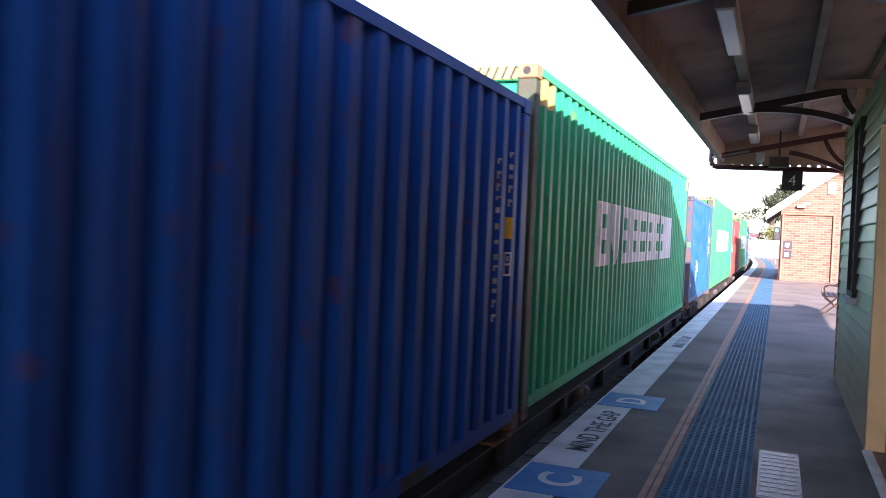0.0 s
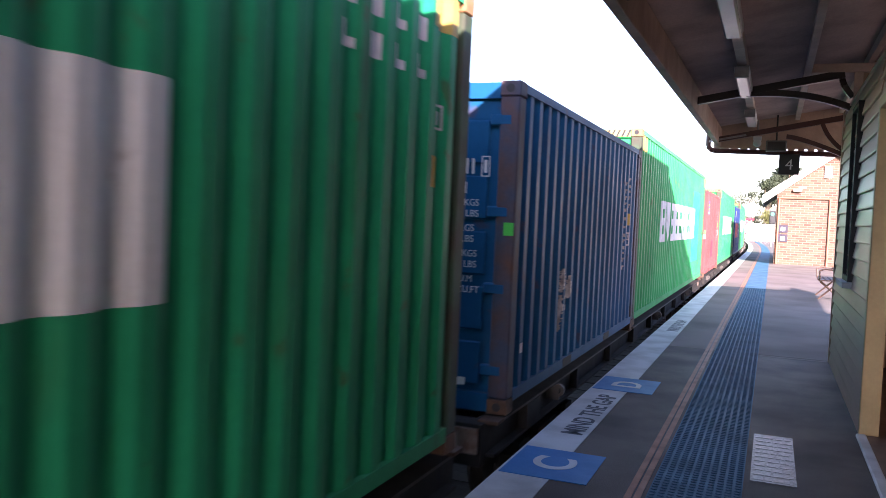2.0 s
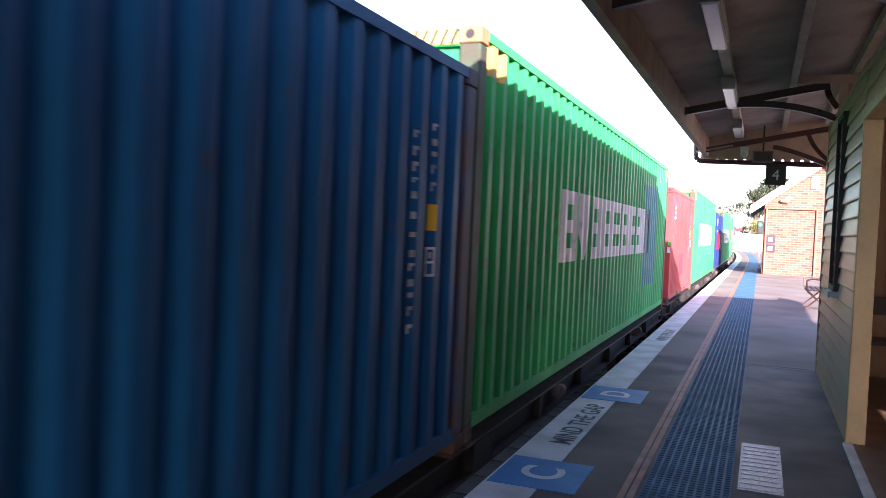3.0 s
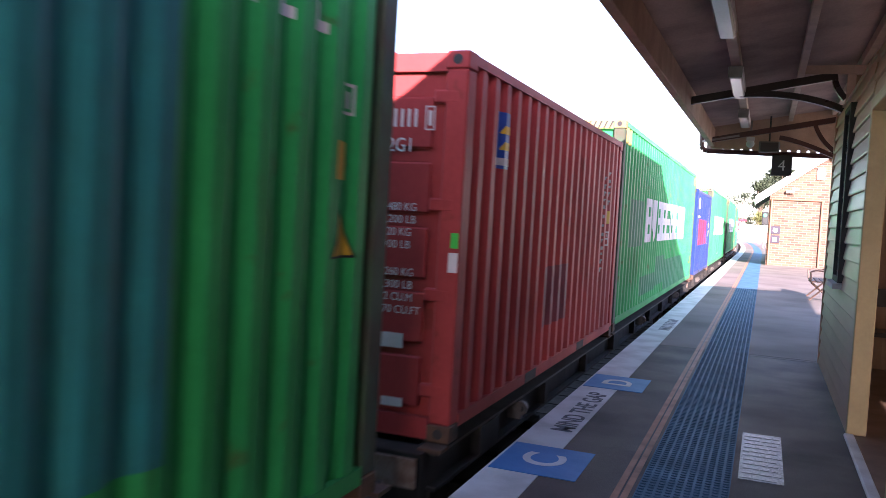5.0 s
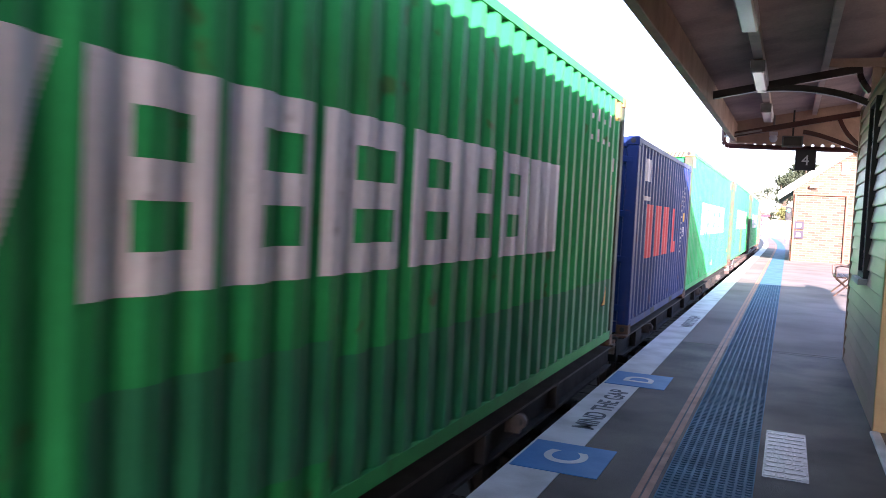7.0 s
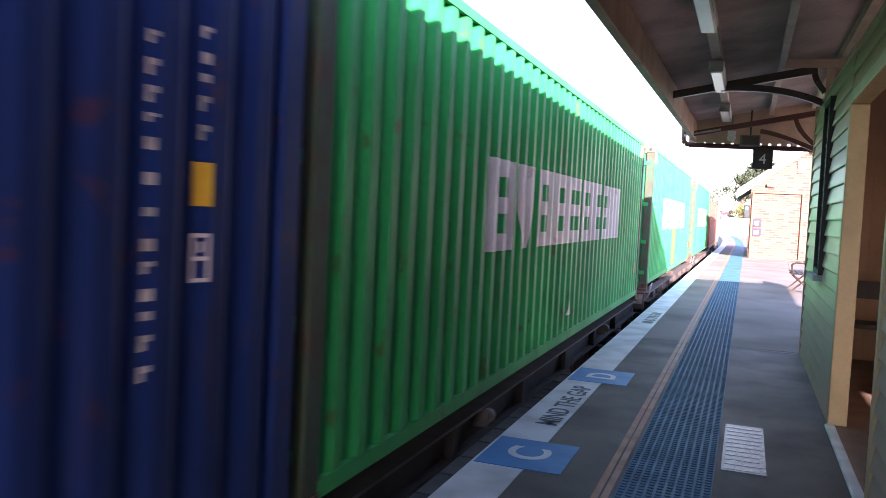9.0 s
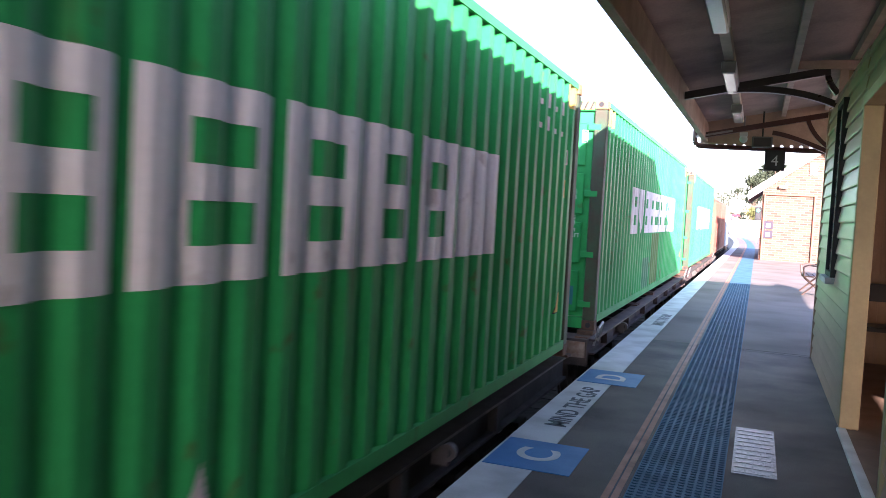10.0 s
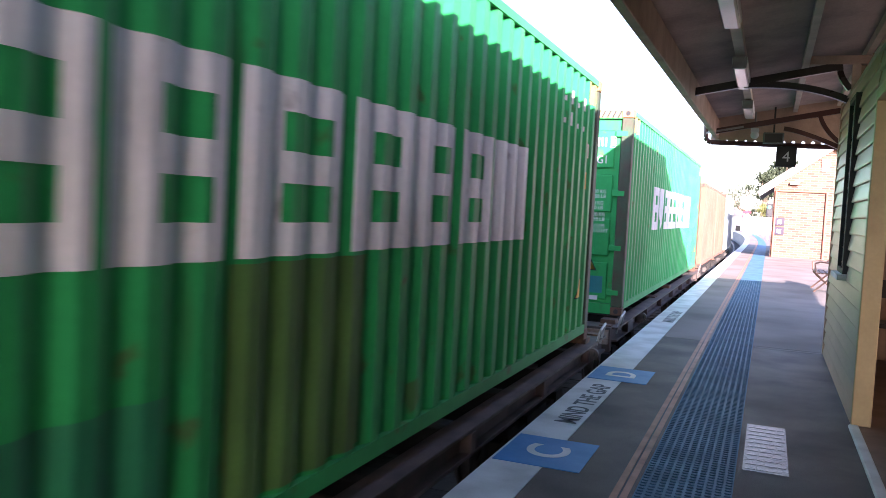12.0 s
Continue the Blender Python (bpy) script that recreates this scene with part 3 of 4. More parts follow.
def wagon(u0, u1, deck=0.0, outer=False):
    """A container flat: spine, side sills, cross bearers, end sills, couplers and two bogies. Origin on the track's centre at the near end, at deck height."""
    L = u1 - u0
    root = thing("flat_wagon", "grimy dark steel container wagon under the containers", "railway wagon", "wagons of the train")
    side, steel = (1.21, RUSTSILL) if outer else (1.10, WAGON)
    box_part("spine", -0.28, 0.28, 0.25, L - 0.25, -0.52, -0.10, WAGON, root)
    for s in (-1, 1):
        bm = bmesh.new()
        x = s * side
        f, w, d = 0.09, 0.02, -0.19 if outer else -0.26
        extrude(bm, [(x - f, d - 0.025), (x + f, d - 0.025), (x + f, d), (x + w, d), (x + w, -0.05), (x + f, -0.05), (x + f, -0.025), (x - f, -0.025),
                     (x - f, -0.05), (x - w, -0.05), (x - w, d), (x - f, d)], 0.05, L - 0.05)
        part("side_sill", bm, steel, root)
        box_part("rubbing_strip", min(x + s * 0.091, x + s * 0.095), max(x + s * 0.091, x + s * 0.095), 0.06, L - 0.06, -0.046, -0.028, WHEEL, root, "bright worn sill edge")
    n = max(6, int(L / 1.15))
    for i in range(n + 1):
        y = 0.12 + (L - 0.24) * i / n
        box_part("cross_bearer", -side + 0.06, side - 0.06, y - 0.06, y + 0.06, -0.26, -0.035, WAGON, root)
    for y in (0.0, L):
        bm = bmesh.new()
        box(bm, -side - 0.02, side + 0.02, y - 0.07, y + 0.07, -0.34, -0.02)
        part("end_sill", bm, steel, root)
        bm = bmesh.new()
        e = -1 if y == 0 else 1
        box(bm, -0.11, 0.11, min(y, y + e * 0.62), max(y, y + e * 0.62), -0.42, -0.20)
        box(bm, -0.17, 0.17, min(y + e * 0.5, y + e * 0.72), max(y + e * 0.5, y + e * 0.72), -0.46, -0.16)
        part("coupler", bm, RUSTY, root)
        bm = bmesh.new()
        yy = y + 0.35 * (1 if y == 0 else -1)
        x = side + 0.06
        pipe(bm, [(x, yy - 0.18, -0.12), (x + 0.05, yy - 0.18, 0.10), (x + 0.05, yy + 0.10, 0.15), (x, yy + 0.10, -0.10)], 0.014)
        if outer:
            part("grab_handle", bm, GALV, root, "bare steel grab handle")
        else:
            bm.free()
        box_part("lamp_bracket", side - 0.30, side + 0.0, y - 0.075 * (1 if y == 0 else -1), y - 0.10 * (1 if y == 0 else -1), -0.24, -0.05, SCUFF, root, "pale worn end plate")
    for y in (0.1, L * 0.33, L * 0.345, L - 0.1):
        for s in (-1, 1):
            box_part("twist_lock", s * 1.14 - 0.08, s * 1.14 + 0.08, y - 0.08, y + 0.08, -0.03, -0.004, RUSTY, root)
    for s in (-1, 1):
        # tie-down lugs with a drilled hole, and gusset boxes along the sill
        for y in ((1.86, 9.2, 14.9) if not outer else (2.1, L - 1.0)):
            bm = bmesh.new()
            bmesh.ops.create_cone(bm, cap_ends=True, segments=14, radius1=0.06, radius2=0.06, depth=0.05, matrix=Matrix.Translation((s * (side + 0.13), y, -0.10)) @ pose(0, 0, 0, 90))
            box(bm, min(s * (side + 0.02), s * (side + 0.14)), max(s * (side + 0.02), s * (side + 0.14)), y - 0.03, y + 0.03, -0.19, -0.06)
            lug = part("tie_down_lug", bm, LUG, root, "worn tie-down lug")
            bm = bmesh.new()
            bmesh.ops.create_cone(bm, cap_ends=True, segments=12, radius1=0.03, radius2=0.03, depth=0.056, matrix=Matrix.Translation((s * (side + 0.13), y, -0.10)) @ pose(0, 0, 0, 90))
            part("lug_hole", bm, BLACK, lug)
        for k in range(int(L / 1.9)):
            y = 0.9 + 1.9 * k
            box_part("gusset", min(s * (side + 0.021), s * (side + 0.10)), max(s * (side + 0.021), s * (side + 0.10)), y, y + (0.10 if k % 3 else 0.45), -0.188 if outer else -0.258, -0.052, steel, root)
        if outer:
            for y in (0.45, L * 0.5, L - 0.75):
                box_part("bolster", s * 1.12 - 0.10, s * 1.12 + 0.10, y - 0.12, y + 0.12, -0.024, 0.033, RUSTY, root)
    if outer:
        for y in (0.08, L - 0.42):
            box_part("deck_plate", -side + 0.07, side - 0.07, y, y + 0.34, -0.034, -0.026, steel, root)
    for yb in (2.2, L - 2.2):
        bm = bmesh.new()
        for s in (-1, 1):
            x = s * 0.98
            box(bm, x - 0.06, x + 0.06, yb - 1.15, yb + 1.15, -0.72, -0.56)
            box(bm, x - 0.07, x + 0.07, yb - 0.35, yb + 0.35, -0.92, -0.50)
            for d in (-0.87, 0.87):
                box(bm, x - 0.08, x + 0.08, yb + d - 0.14, yb + d + 0.14, -0.74, -0.48)
        box(bm, -0.95, 0.95, yb - 0.18, yb + 0.18, -0.70, -0.52)
        bogie = part("bogie", bm, WAGON, root)
        for d in (-0.87, 0.87):
            w = wheelset(bogie, yb + d)
            w.location.z = RAIL + 0.46 - deck
            WHEELS.append((w, yb + d, RAIL + 0.46 - deck))
    bm = bmesh.new()
    for y in (L * 0.5 - 0.5, L * 0.5 + 1.0):
        bmesh.ops.create_cone(bm, cap_ends=True, segments=14, radius1=0.16, radius2=0.16, depth=0.8, matrix=Matrix.Translation((0.65, y, -0.5)) @ pose(0, 0, 0, 90))
    part("brake_cylinder", bm, WAGON, root)
    WAGONS.append((root, u0, L, deck))
    return root


WAGONS, WHEELS = [], []
for a, b, d, o in ((-0.65, 18.65, 0.0, False), (19.35, 38.05, 0.0, False), (38.75, 57.5, 0.0, False), (58.15, 76.9, 0.0, False), (77.80, 91.2, 0.055, True), (91.9, 105.6, 0.055, True), (106.6, 127.6, 0.0, False)):
    wagon(a, b, d, o)

# ---- platform and track ----
BEND, RADIUS = 50.0, 760.0


def bend(y):
    return -max(0.0, y - BEND) ** 2 / (2 * RADIUS)


def strip(name, x0, x1, y0, y1, z0, z1, material, parent=None, label="", step=4.0):
    """A long slab along the platform that follows the line's bend."""
    bm = bmesh.new()
    n = max(1, int((y1 - y0) / step)) if y1 > BEND else 1
    rows = []
    for i in range(n + 1):
        y = y0 + (y1 - y0) * i / n
        d = bend(y)
        rows.append([bm.verts.new((x + d, y, z)) for x, z in ((x0, z0), (x1, z0), (x1, z1), (x0, z1))])
    for a, b in zip(rows, rows[1:]):
        for k in range(4):
            bm.faces.new((a[k], a[(k + 1) % 4], b[(k + 1) % 4], b[k]))
    bm.faces.new(rows[0])
    bm.faces.new(rows[-1][::-1])
    bmesh.ops.recalc_face_normals(bm, faces=bm.faces)
    return part(name, bm, material, parent, label)


EDGE, WALL_X = -1.47, 0.68
bm = bmesh.new()
box(bm, -900, 900, -900, 2500, -1.75, -1.45)
ground = tagged(part("ground", bm, EARTH), "dry grassy ground round the station", "ground", kind="structure")
track_bed = tagged(strip("track_bed", -9.5, -1.62, -40, 400, -1.45, -1.22, BALLAST), "dark ballast under the track", "track bed", kind="structure")
platform = tagged(strip("platform", EDGE + 0.06, 9.0, -25, 120, -1.448, -0.012, CONCRETE), "concrete-walled station platform", "platform", kind="structure")
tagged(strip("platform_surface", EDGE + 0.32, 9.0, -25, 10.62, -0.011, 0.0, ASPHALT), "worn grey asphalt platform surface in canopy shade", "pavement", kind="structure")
tagged(strip("paving", EDGE + 0.32, 9.0, 10.63, 120, -0.011, 0.0, PAVING), "platform surface beyond the shed, coloured paler for sunlight", "pavement", kind="structure")
tagged(strip("expansion_joint", -0.06, WALL_X, 10.50, 10.58, 0.0006, 0.002, PAVING), "pale worn joint across the platform", "joint", kind="structure")
coping = tagged(strip("coping", EDGE - 0.016, EDGE + 0.316, -25, 120, -0.13, 0.0, LINEWHITE), "white-painted platform edge", "platform edge", kind="structure")
rails = []
for x in (-3.06 - 0.752, -3.06 + 0.752):
    bm = bmesh.new()
    r = strip("rail", x - 0.036, x + 0.036, -40, 250, RAIL - 0.16, RAIL, WHEEL)
    tagged(r, "steel running rail on sleepers", "rail", "running rails", kind="structure")
sl = bmesh.new()
for i in range(160):
    y = -20 + i * 0.65
    box(sl, -4.3 + bend(y), -1.8 + bend(y), y - 0.12, y + 0.12, -1.23, RAIL - 0.16)
# near-black concrete: the gap's shade is put into the sleepers' colour
tagged(part("sleepers", sl, mat("shade_dark_sleeper_concrete", (0.030, 0.026, 0.023), 0.85)), "concrete sleepers under the rails, coloured dark for shade", "sleepers", kind="stuff")

tactile = tagged(strip("tactile_strip", -0.585, -0.085, -12, 110, 0.001, 0.006, TACTILE), "blue tactile warning strip along the platform", "tactile paving", kind="structure")
for x in (-0.698, -0.648):
    tagged(strip("painted_line", x, x + 0.038, -12, 110, 0.001, 0.004, ORANGELINE), "faded orange line painted on the platform", "painted line", "orange lines", kind="structure")
# raised studs of the strip; their shaded near sides are put into a darker blue
verts, faces = [], []
for i in range(10):
    for j in range(360):
        x, y, k = -0.56 + 0.05 * i, 4.0 + 0.05 * j, len(verts)
        for r, z in ((0.0195, 0.006), (0.0140, 0.012)):
            verts += [(x + r * math.cos(a * math.pi / 3), y + 0.68 * r * math.sin(a * math.pi / 3), z) for a in range(6)]
        faces += [(k + a, k + (a + 1) % 6, k + 6 + (a + 1) % 6, k + 6 + a) for a in range(6)] + [tuple(range(k + 6, k + 12))]
me = bpy.data.meshes.new("tactile_studs")
me.from_pydata(verts, [], faces)
tagged(link("tactile_studs", me, mat("shade_dark_stud_polymer", (0.007, 0.076, 0.150), 0.6, 0, 0.3, 4, 0.1)), "blue raised studs of the tactile strip, darkened for their shaded sides", "tactile studs", kind="stuff")


def ground_square(y0, y1, letter):
    sq = thing("car_marker", "blue painted square with a white letter at the platform edge", "platform marking", "platform markings", pose(EDGE, y0, 0))
    box_part("painted_square", 0.004, 0.54, 0, y1 - y0, 0.001, 0.005, SIGNBLUE, sq)
    t = link("letter", text_mesh(letter, 0.37, 0.26, 0.008), LINEWHITE, sq, "white painted letter")
    t.matrix_basis = Matrix.Translation((0.395, 0.5 * (y1 - y0) - 0.125, 0.0062)) @ pose(0, 0, 0, 0, 0, 90)
    return sq


ground_square(4.68, 5.30, "C")
ground_square(7.45, 8.10, "D")
GREYTEXT = mat("dark_grey_stencil_paint", (0.06, 0.065, 0.08), 0.6, 0, 0.2)
for y0, y1, ink in ((5.76, 7.22, GREYTEXT), (12.1, 13.6, mat("faded_grey_stencil_paint", (0.22, 0.22, 0.235), 0.6, 0, 0.3))):
    w = link("platform_lettering", text_mesh("MIND THE GAP", 0.225, y1 - y0, 0.003), ink)
    w.matrix_basis = Matrix.Translation((EDGE + 0.275, y0, 0.0022)) @ pose(0, 0, 0, 0, 0, 90)
    tagged(w, "dark grey stencilled warning on the white edge", "platform lettering", "platform lettering")
patch = thing("worn_paint_patch", "worn grey painted patch with rubbed white writing on the platform", "painted patch", m=pose(-0.05, 5.28, 0))
box_part("patch_ground", 0, 0.265, 0, 1.22, 0.001, 0.004, mat("worn_grey_patch", (0.215, 0.204, 0.245), 0.34, 0, 0.4, 3, 0.3, 60, (0.075, 0.068, 0.08), stretch=(7, 11, 1)), patch)
RUBBED = mat("rubbed_white_lettering", (0.25, 0.24, 0.285), 0.34, 0, 0.4, 5, 0.3, 60, (0.16, 0.15, 0.175), stretch=(6, 9, 1))
rng = random.Random(21)
for i in range(11):
    x = 0.012 + rng.uniform(0, 0.012)
    while x < 0.225:
        w = rng.uniform(0.03, 0.075)
        box_part("rubbed_bar", x, min(x + w, 0.255), 0.035 + 0.107 * i, 0.105 + 0.107 * i + rng.uniform(-0.012, 0.010), 0.0045, 0.0062, RUBBED, patch, "rubbed white bar")
        x += w + rng.uniform(0.006, 0.014)

# ---- waiting shed: weatherboard wall ----
WALL = 0.70
BOARD = 0.145


def weatherboard_wall(name, y0, y1, z0, z1, thick=0.10):
    w = box_part(name, WALL + 0.018, WALL + thick, y0, y1, z0, z1, WEATHER)
    tagged(w, "olive-cream painted weatherboard wall under the canopy", "wall", kind="structure")
    n = math.ceil((z1 - z0) / BOARD)
    me = None
    for i in range(n):
        h = min(BOARD, z1 - z0 - i * BOARD)
        if me is None or h < BOARD - 0.001:
            bm = bmesh.new()
            sec = ((0.018, 0), (-0.012, 0), (-0.014, 0.012), (0.010, h + 0.012 if h == BOARD else h), (0.018, h + 0.012 if h == BOARD else h))
            a, b = [[bm.verts.new((x, y, z)) for x, z in sec] for y in (0, y1 - y0)]
            for k in range(5):
                bm.faces.new((a[k], b[k], b[(k + 1) % 5], a[(k + 1) % 5]))
            bm.faces.new(a[::-1])
            bm.faces.new(b)
            bmesh.ops.recalc_face_normals(bm, faces=bm.faces)
            o = part("weatherboard", bm, WEATHER, w)
            me = o.data
        else:
            o = link("weatherboard", me, None, w)
        o.location = (WALL, y0, z0 + i * BOARD)
    return w


DOOR0, DOOR1, WEND, DTOP, WTOP = 4.78, 6.84, 10.55, 2.47, 2.94
# first stretch is out of view, added taller to keep sun off the train
weatherboard_wall("wall_behind", -4.4, 3.1, 0.0, 3.45)
weatherboard_wall("wall_near", 3.102, DOOR0 - 0.06, 0.0, WTOP)
weatherboard_wall("wall_far", DOOR1 + 0.07, WEND, 0.0, WTOP)
weatherboard_wall("wall_over_door", DOOR0 - 0.06, DOOR1 + 0.07, DTOP + 0.08, WTOP)
for y0, y1 in ((DOOR0 - 0.058, DOOR0 + 0.012), (DOOR1, DOOR1 + 0.068)):
    tagged(box_part("trim", WALL - 0.022, WALL + 0.115, y0, y1, 0.02, DTOP, CREAM, bevel=0.006), "cream painted door post", "door frame", "door posts", kind="structure")
tagged(box_part("trim_head", WALL - 0.022, WALL + 0.115, DOOR0 - 0.058, DOOR1 + 0.068, DTOP + 0.002, DTOP + 0.078, CREAM, bevel=0.006), "cream painted door head", "door frame", kind="structure")
tagged(box_part("corner_trim", WALL - 0.02, WALL + 0.12, WEND + 0.002, WEND + 0.05, 0.0, WTOP, WEATHER), "painted corner board", "corner board", kind="structure")
tagged(box_part("threshold", WALL - 0.04, WALL + 0.03, DOOR0 - 0.5, DOOR1 - 0.003, 0.001, 0.03, LINEWHITE, bevel=0.008), "white-edged concrete threshold", "threshold", kind="structure")
# room behind the doorway
tagged(box_part("room_floor", WALL + 0.031, 4.5, -4.3, WEND - 0.1, 0.001, 0.02, mat("room_floor", (0.20, 0.13, 0.09), 0.5)), "brown concrete floor of the waiting shed", "floor", kind="structure")
tagged(box_part("wall_room_end", WALL + 0.102, 4.5, WEND - 0.10, WEND, 0.0, 3.6, WEATHER), "end wall of the waiting shed", "wall", kind="structure")
for k, (ya, yb, za) in enumerate(((-4.4, 0.7, 0.0), (2.5, WEND, 0.0), (0.7, 2.5, 2.80))):
    tagged(box_part("wall_room_back_%d" % (k + 1), 4.5, 4.6, ya, yb, za, 3.655, INTERIOR), "brown rear wall of the waiting shed", "wall", kind="structure")
tagged(box_part("wall_room_start", WALL + 0.102, 4.5, -4.4, -4.3, 0.0, 3.6, INTERIOR), "end wall of the waiting shed", "wall", kind="structure")
bench_in = thing("waiting_bench", "dark timber bench against the end wall", "bench", m=pose(2.3, 10.12, 0.02))
box_part("seat", -1.4, 1.9, -0.22, 0.22, 0.42, 0.47, INTERIORDARK, bench_in)
box_part("backrest", -1.4, 1.9, 0.20, 0.25, 0.72, 0.92, INTERIORDARK, bench_in)
for x in (-1.2, 0.2, 1.7):
    box_part("leg", x - 0.03, x + 0.03, -0.2, 0.2, 0.0, 0.42, INTERIORDARK, bench_in)
    box_part("upright", x - 0.03, x + 0.03, 0.252, 0.28, 0.0, 0.95, INTERIORDARK, bench_in)
tagged(box_part("wall_room_lining", WALL + 0.102, 4.49, WEND - 0.13, WEND - 0.102, 0.02, 3.6, INTERIOR), "brown boarded lining of the waiting shed", "wall", kind="structure")
for i in range(16):
    x = WALL + 0.15 + 0.24 * i
    tagged(box_part("trim_batten", x, x + 0.03, WEND - 0.145, WEND - 0.131, 0.02, 3.5, INTERIOR), "brown timber cover batten", "batten", "cover battens", kind="structure")
# window beside the door
win = tagged(thing("window_1", "tall dark window with a white sill", "window", m=pose(WALL, 8.35, 1.08)), kind="structure")
box_part("pane", -0.012, 0.0, 0.05, 0.57, 0.05, 1.62, GLASS, win)
for a in ((0.0, 0.05, 0.0, 1.67), (0.57, 0.62, 0.0, 1.67), (0.05, 0.57, 0.0, 0.05), (0.05, 0.57, 1.62, 1.67)):
    box_part("window_frame", -0.045, 0.012, *a, BLACK, win)
box_part("window_sill", -0.09, 0.0, -0.06, 0.68, -0.055, -0.004, LINEWHITE, win)

# ---- canopy ----
# CY0 lies unseen behind the camera, set back to block stray sun
CY0, CY1 = -4.6, 13.95


def roof_z(x):
    return 3.10 + 0.17 * (x + 1.0)


verts, faces = [], []
nw = int((CY1 + 0.15 - CY0) / 0.076) * 4
for i in range(nw + 1):
    y = CY0 + (CY1 + 0.15 - CY0) * i / nw
    dz = 0.011 * math.sin(i * math.pi / 2)
    for x in (-1.06, 1.75):
        verts += [(x, y, roof_z(x) + 0.06 + dz), (x, y, roof_z(x) + 0.064 + dz)]
for i in range(nw):
    k = 4 * i
    faces += [(k, k + 4, k + 6, k + 2), (k + 1, k + 3, k + 7, k + 5)]
me = bpy.data.meshes.new("canopy_roof")
me.from_pydata(verts, [], faces)
tagged(link("canopy_roof", me, ROOFSHEET), "corrugated iron canopy roof, dark underneath", "canopy roof", kind="structure")
tagged(box_part("wall_roof", 1.752, 5.6, CY0, CY1 + 0.15, 3.66, 3.72, ROOFSHEET), "roof over the waiting shed", "roof", kind="structure")
# fascia beam and gutter along the outer edge
LINE = Matrix.Translation((-1.012, 5.0, 0)) @ Matrix.Rotation(-0.0081, 4, "Z")
bm = bmesh.new()
box(bm, 0, 0.08, CY0 - 5, CY1 - 5, 2.84, 3.12, LINE, bevel=0.006)
tagged(part("fascia", bm, BROWN), "brown painted timber fascia beam", "fascia", kind="structure")
bm = bmesh.new()
box(bm, -0.12, -0.002, CY0 - 5, CY1 - 4.9, 3.10, 3.25, LINE)
tagged(part("gutter", bm, BROWN), "brown roof gutter along the canopy edge", "gutter", kind="structure")
bm = bmesh.new()
pipe(bm, [(-1.06, CY1 - 0.01, 3.10), (-1.06, CY1 - 0.01, 2.84), (-1.03, CY1 - 0.01, 2.79), (-0.97, CY1 - 0.01, 2.765), (1.02, CY1 - 0.01, 2.72)], 0.040, 12)
tagged(part("end_beam", bm, MAROON), "maroon drain pipe across the canopy's end", "drain pipe", kind="structure")
# boarded end with a scalloped lower edge, just clear of the beam
bm = bmesh.new()
low = []
x = -0.98
while x < 1.66:
    low += [(x, 2.735), (x + 0.085, 2.735)] + [(x + 0.113 - 0.024 * math.cos(a * math.pi / 6), 2.793 + 0.017 * math.sin(a * math.pi / 6)) for a in range(1, 6)]
    x += 0.141
low.append((x, 2.735))
rows = [[bm.verts.new(v) for v in ((a, CY1 + 0.034, z), (a, CY1 + 0.054, z), (a, CY1 + 0.054, roof_z(a) + 0.045), (a, CY1 + 0.034, roof_z(a) + 0.045))] for a, z in low]
for a, b in zip(rows, rows[1:]):
    for k in range(4):
        bm.faces.new((a[k], a[(k + 1) % 4], b[(k + 1) % 4], b[k]))
bmesh.ops.recalc_face_normals(bm, faces=bm.faces)
tagged(part("valance", bm, BROWN), "brown timber valance with a scalloped edge", "valance", kind="structure")
for x, w in ((-0.38, 0.09), (0.255, 0.065), (0.865, 0.06), (1.40, 0.06)):
    z = roof_z(x) + 0.045
    tagged(box_part("purlin", x - w / 2, x + w / 2, CY0, CY1, z - 0.10, z, PURLIN), "pale brown timber purlin under the roof", "purlin", "purlins", kind="structure")


def bowed(name, pts, w, material, parent):
    """A timber of square section that follows (x, z) points smoothly."""
    xs, zs = [p[0] for p in pts], [p[1] for p in pts]
    k = np.polyfit(np.linspace(0, 1, len(pts)), np.array([xs, zs]).T, 2)
    line = [tuple(k[0] * s * s + k[1] * s + k[2]) for s in np.linspace(0, 1, 12)]
    bm, rows = bmesh.new(), []
    for i, (x, z) in enumerate(line):
        d = Vector((line[min(i + 1, 11)][0] - line[max(i - 1, 0)][0], line[min(i + 1, 11)][1] - line[max(i - 1, 0)][1])).normalized() * (w / 2)
        rows.append([bm.verts.new((x + u * d.y, dy, z - u * d.x)) for dy, u in ((-0.035, 1), (0.035, 1), (0.035, -1), (-0.035, -1))])
    for a, b in zip(rows, rows[1:]):
        for j in range(4):
            bm.faces.new((a[j], a[(j + 1) % 4], b[(j + 1) % 4], b[j]))
    bm.faces.new(rows[0])
    bm.faces.new(rows[-1])
    bmesh.ops.recalc_face_normals(bm, faces=bm.faces)
    return part(name, bm, material, parent)


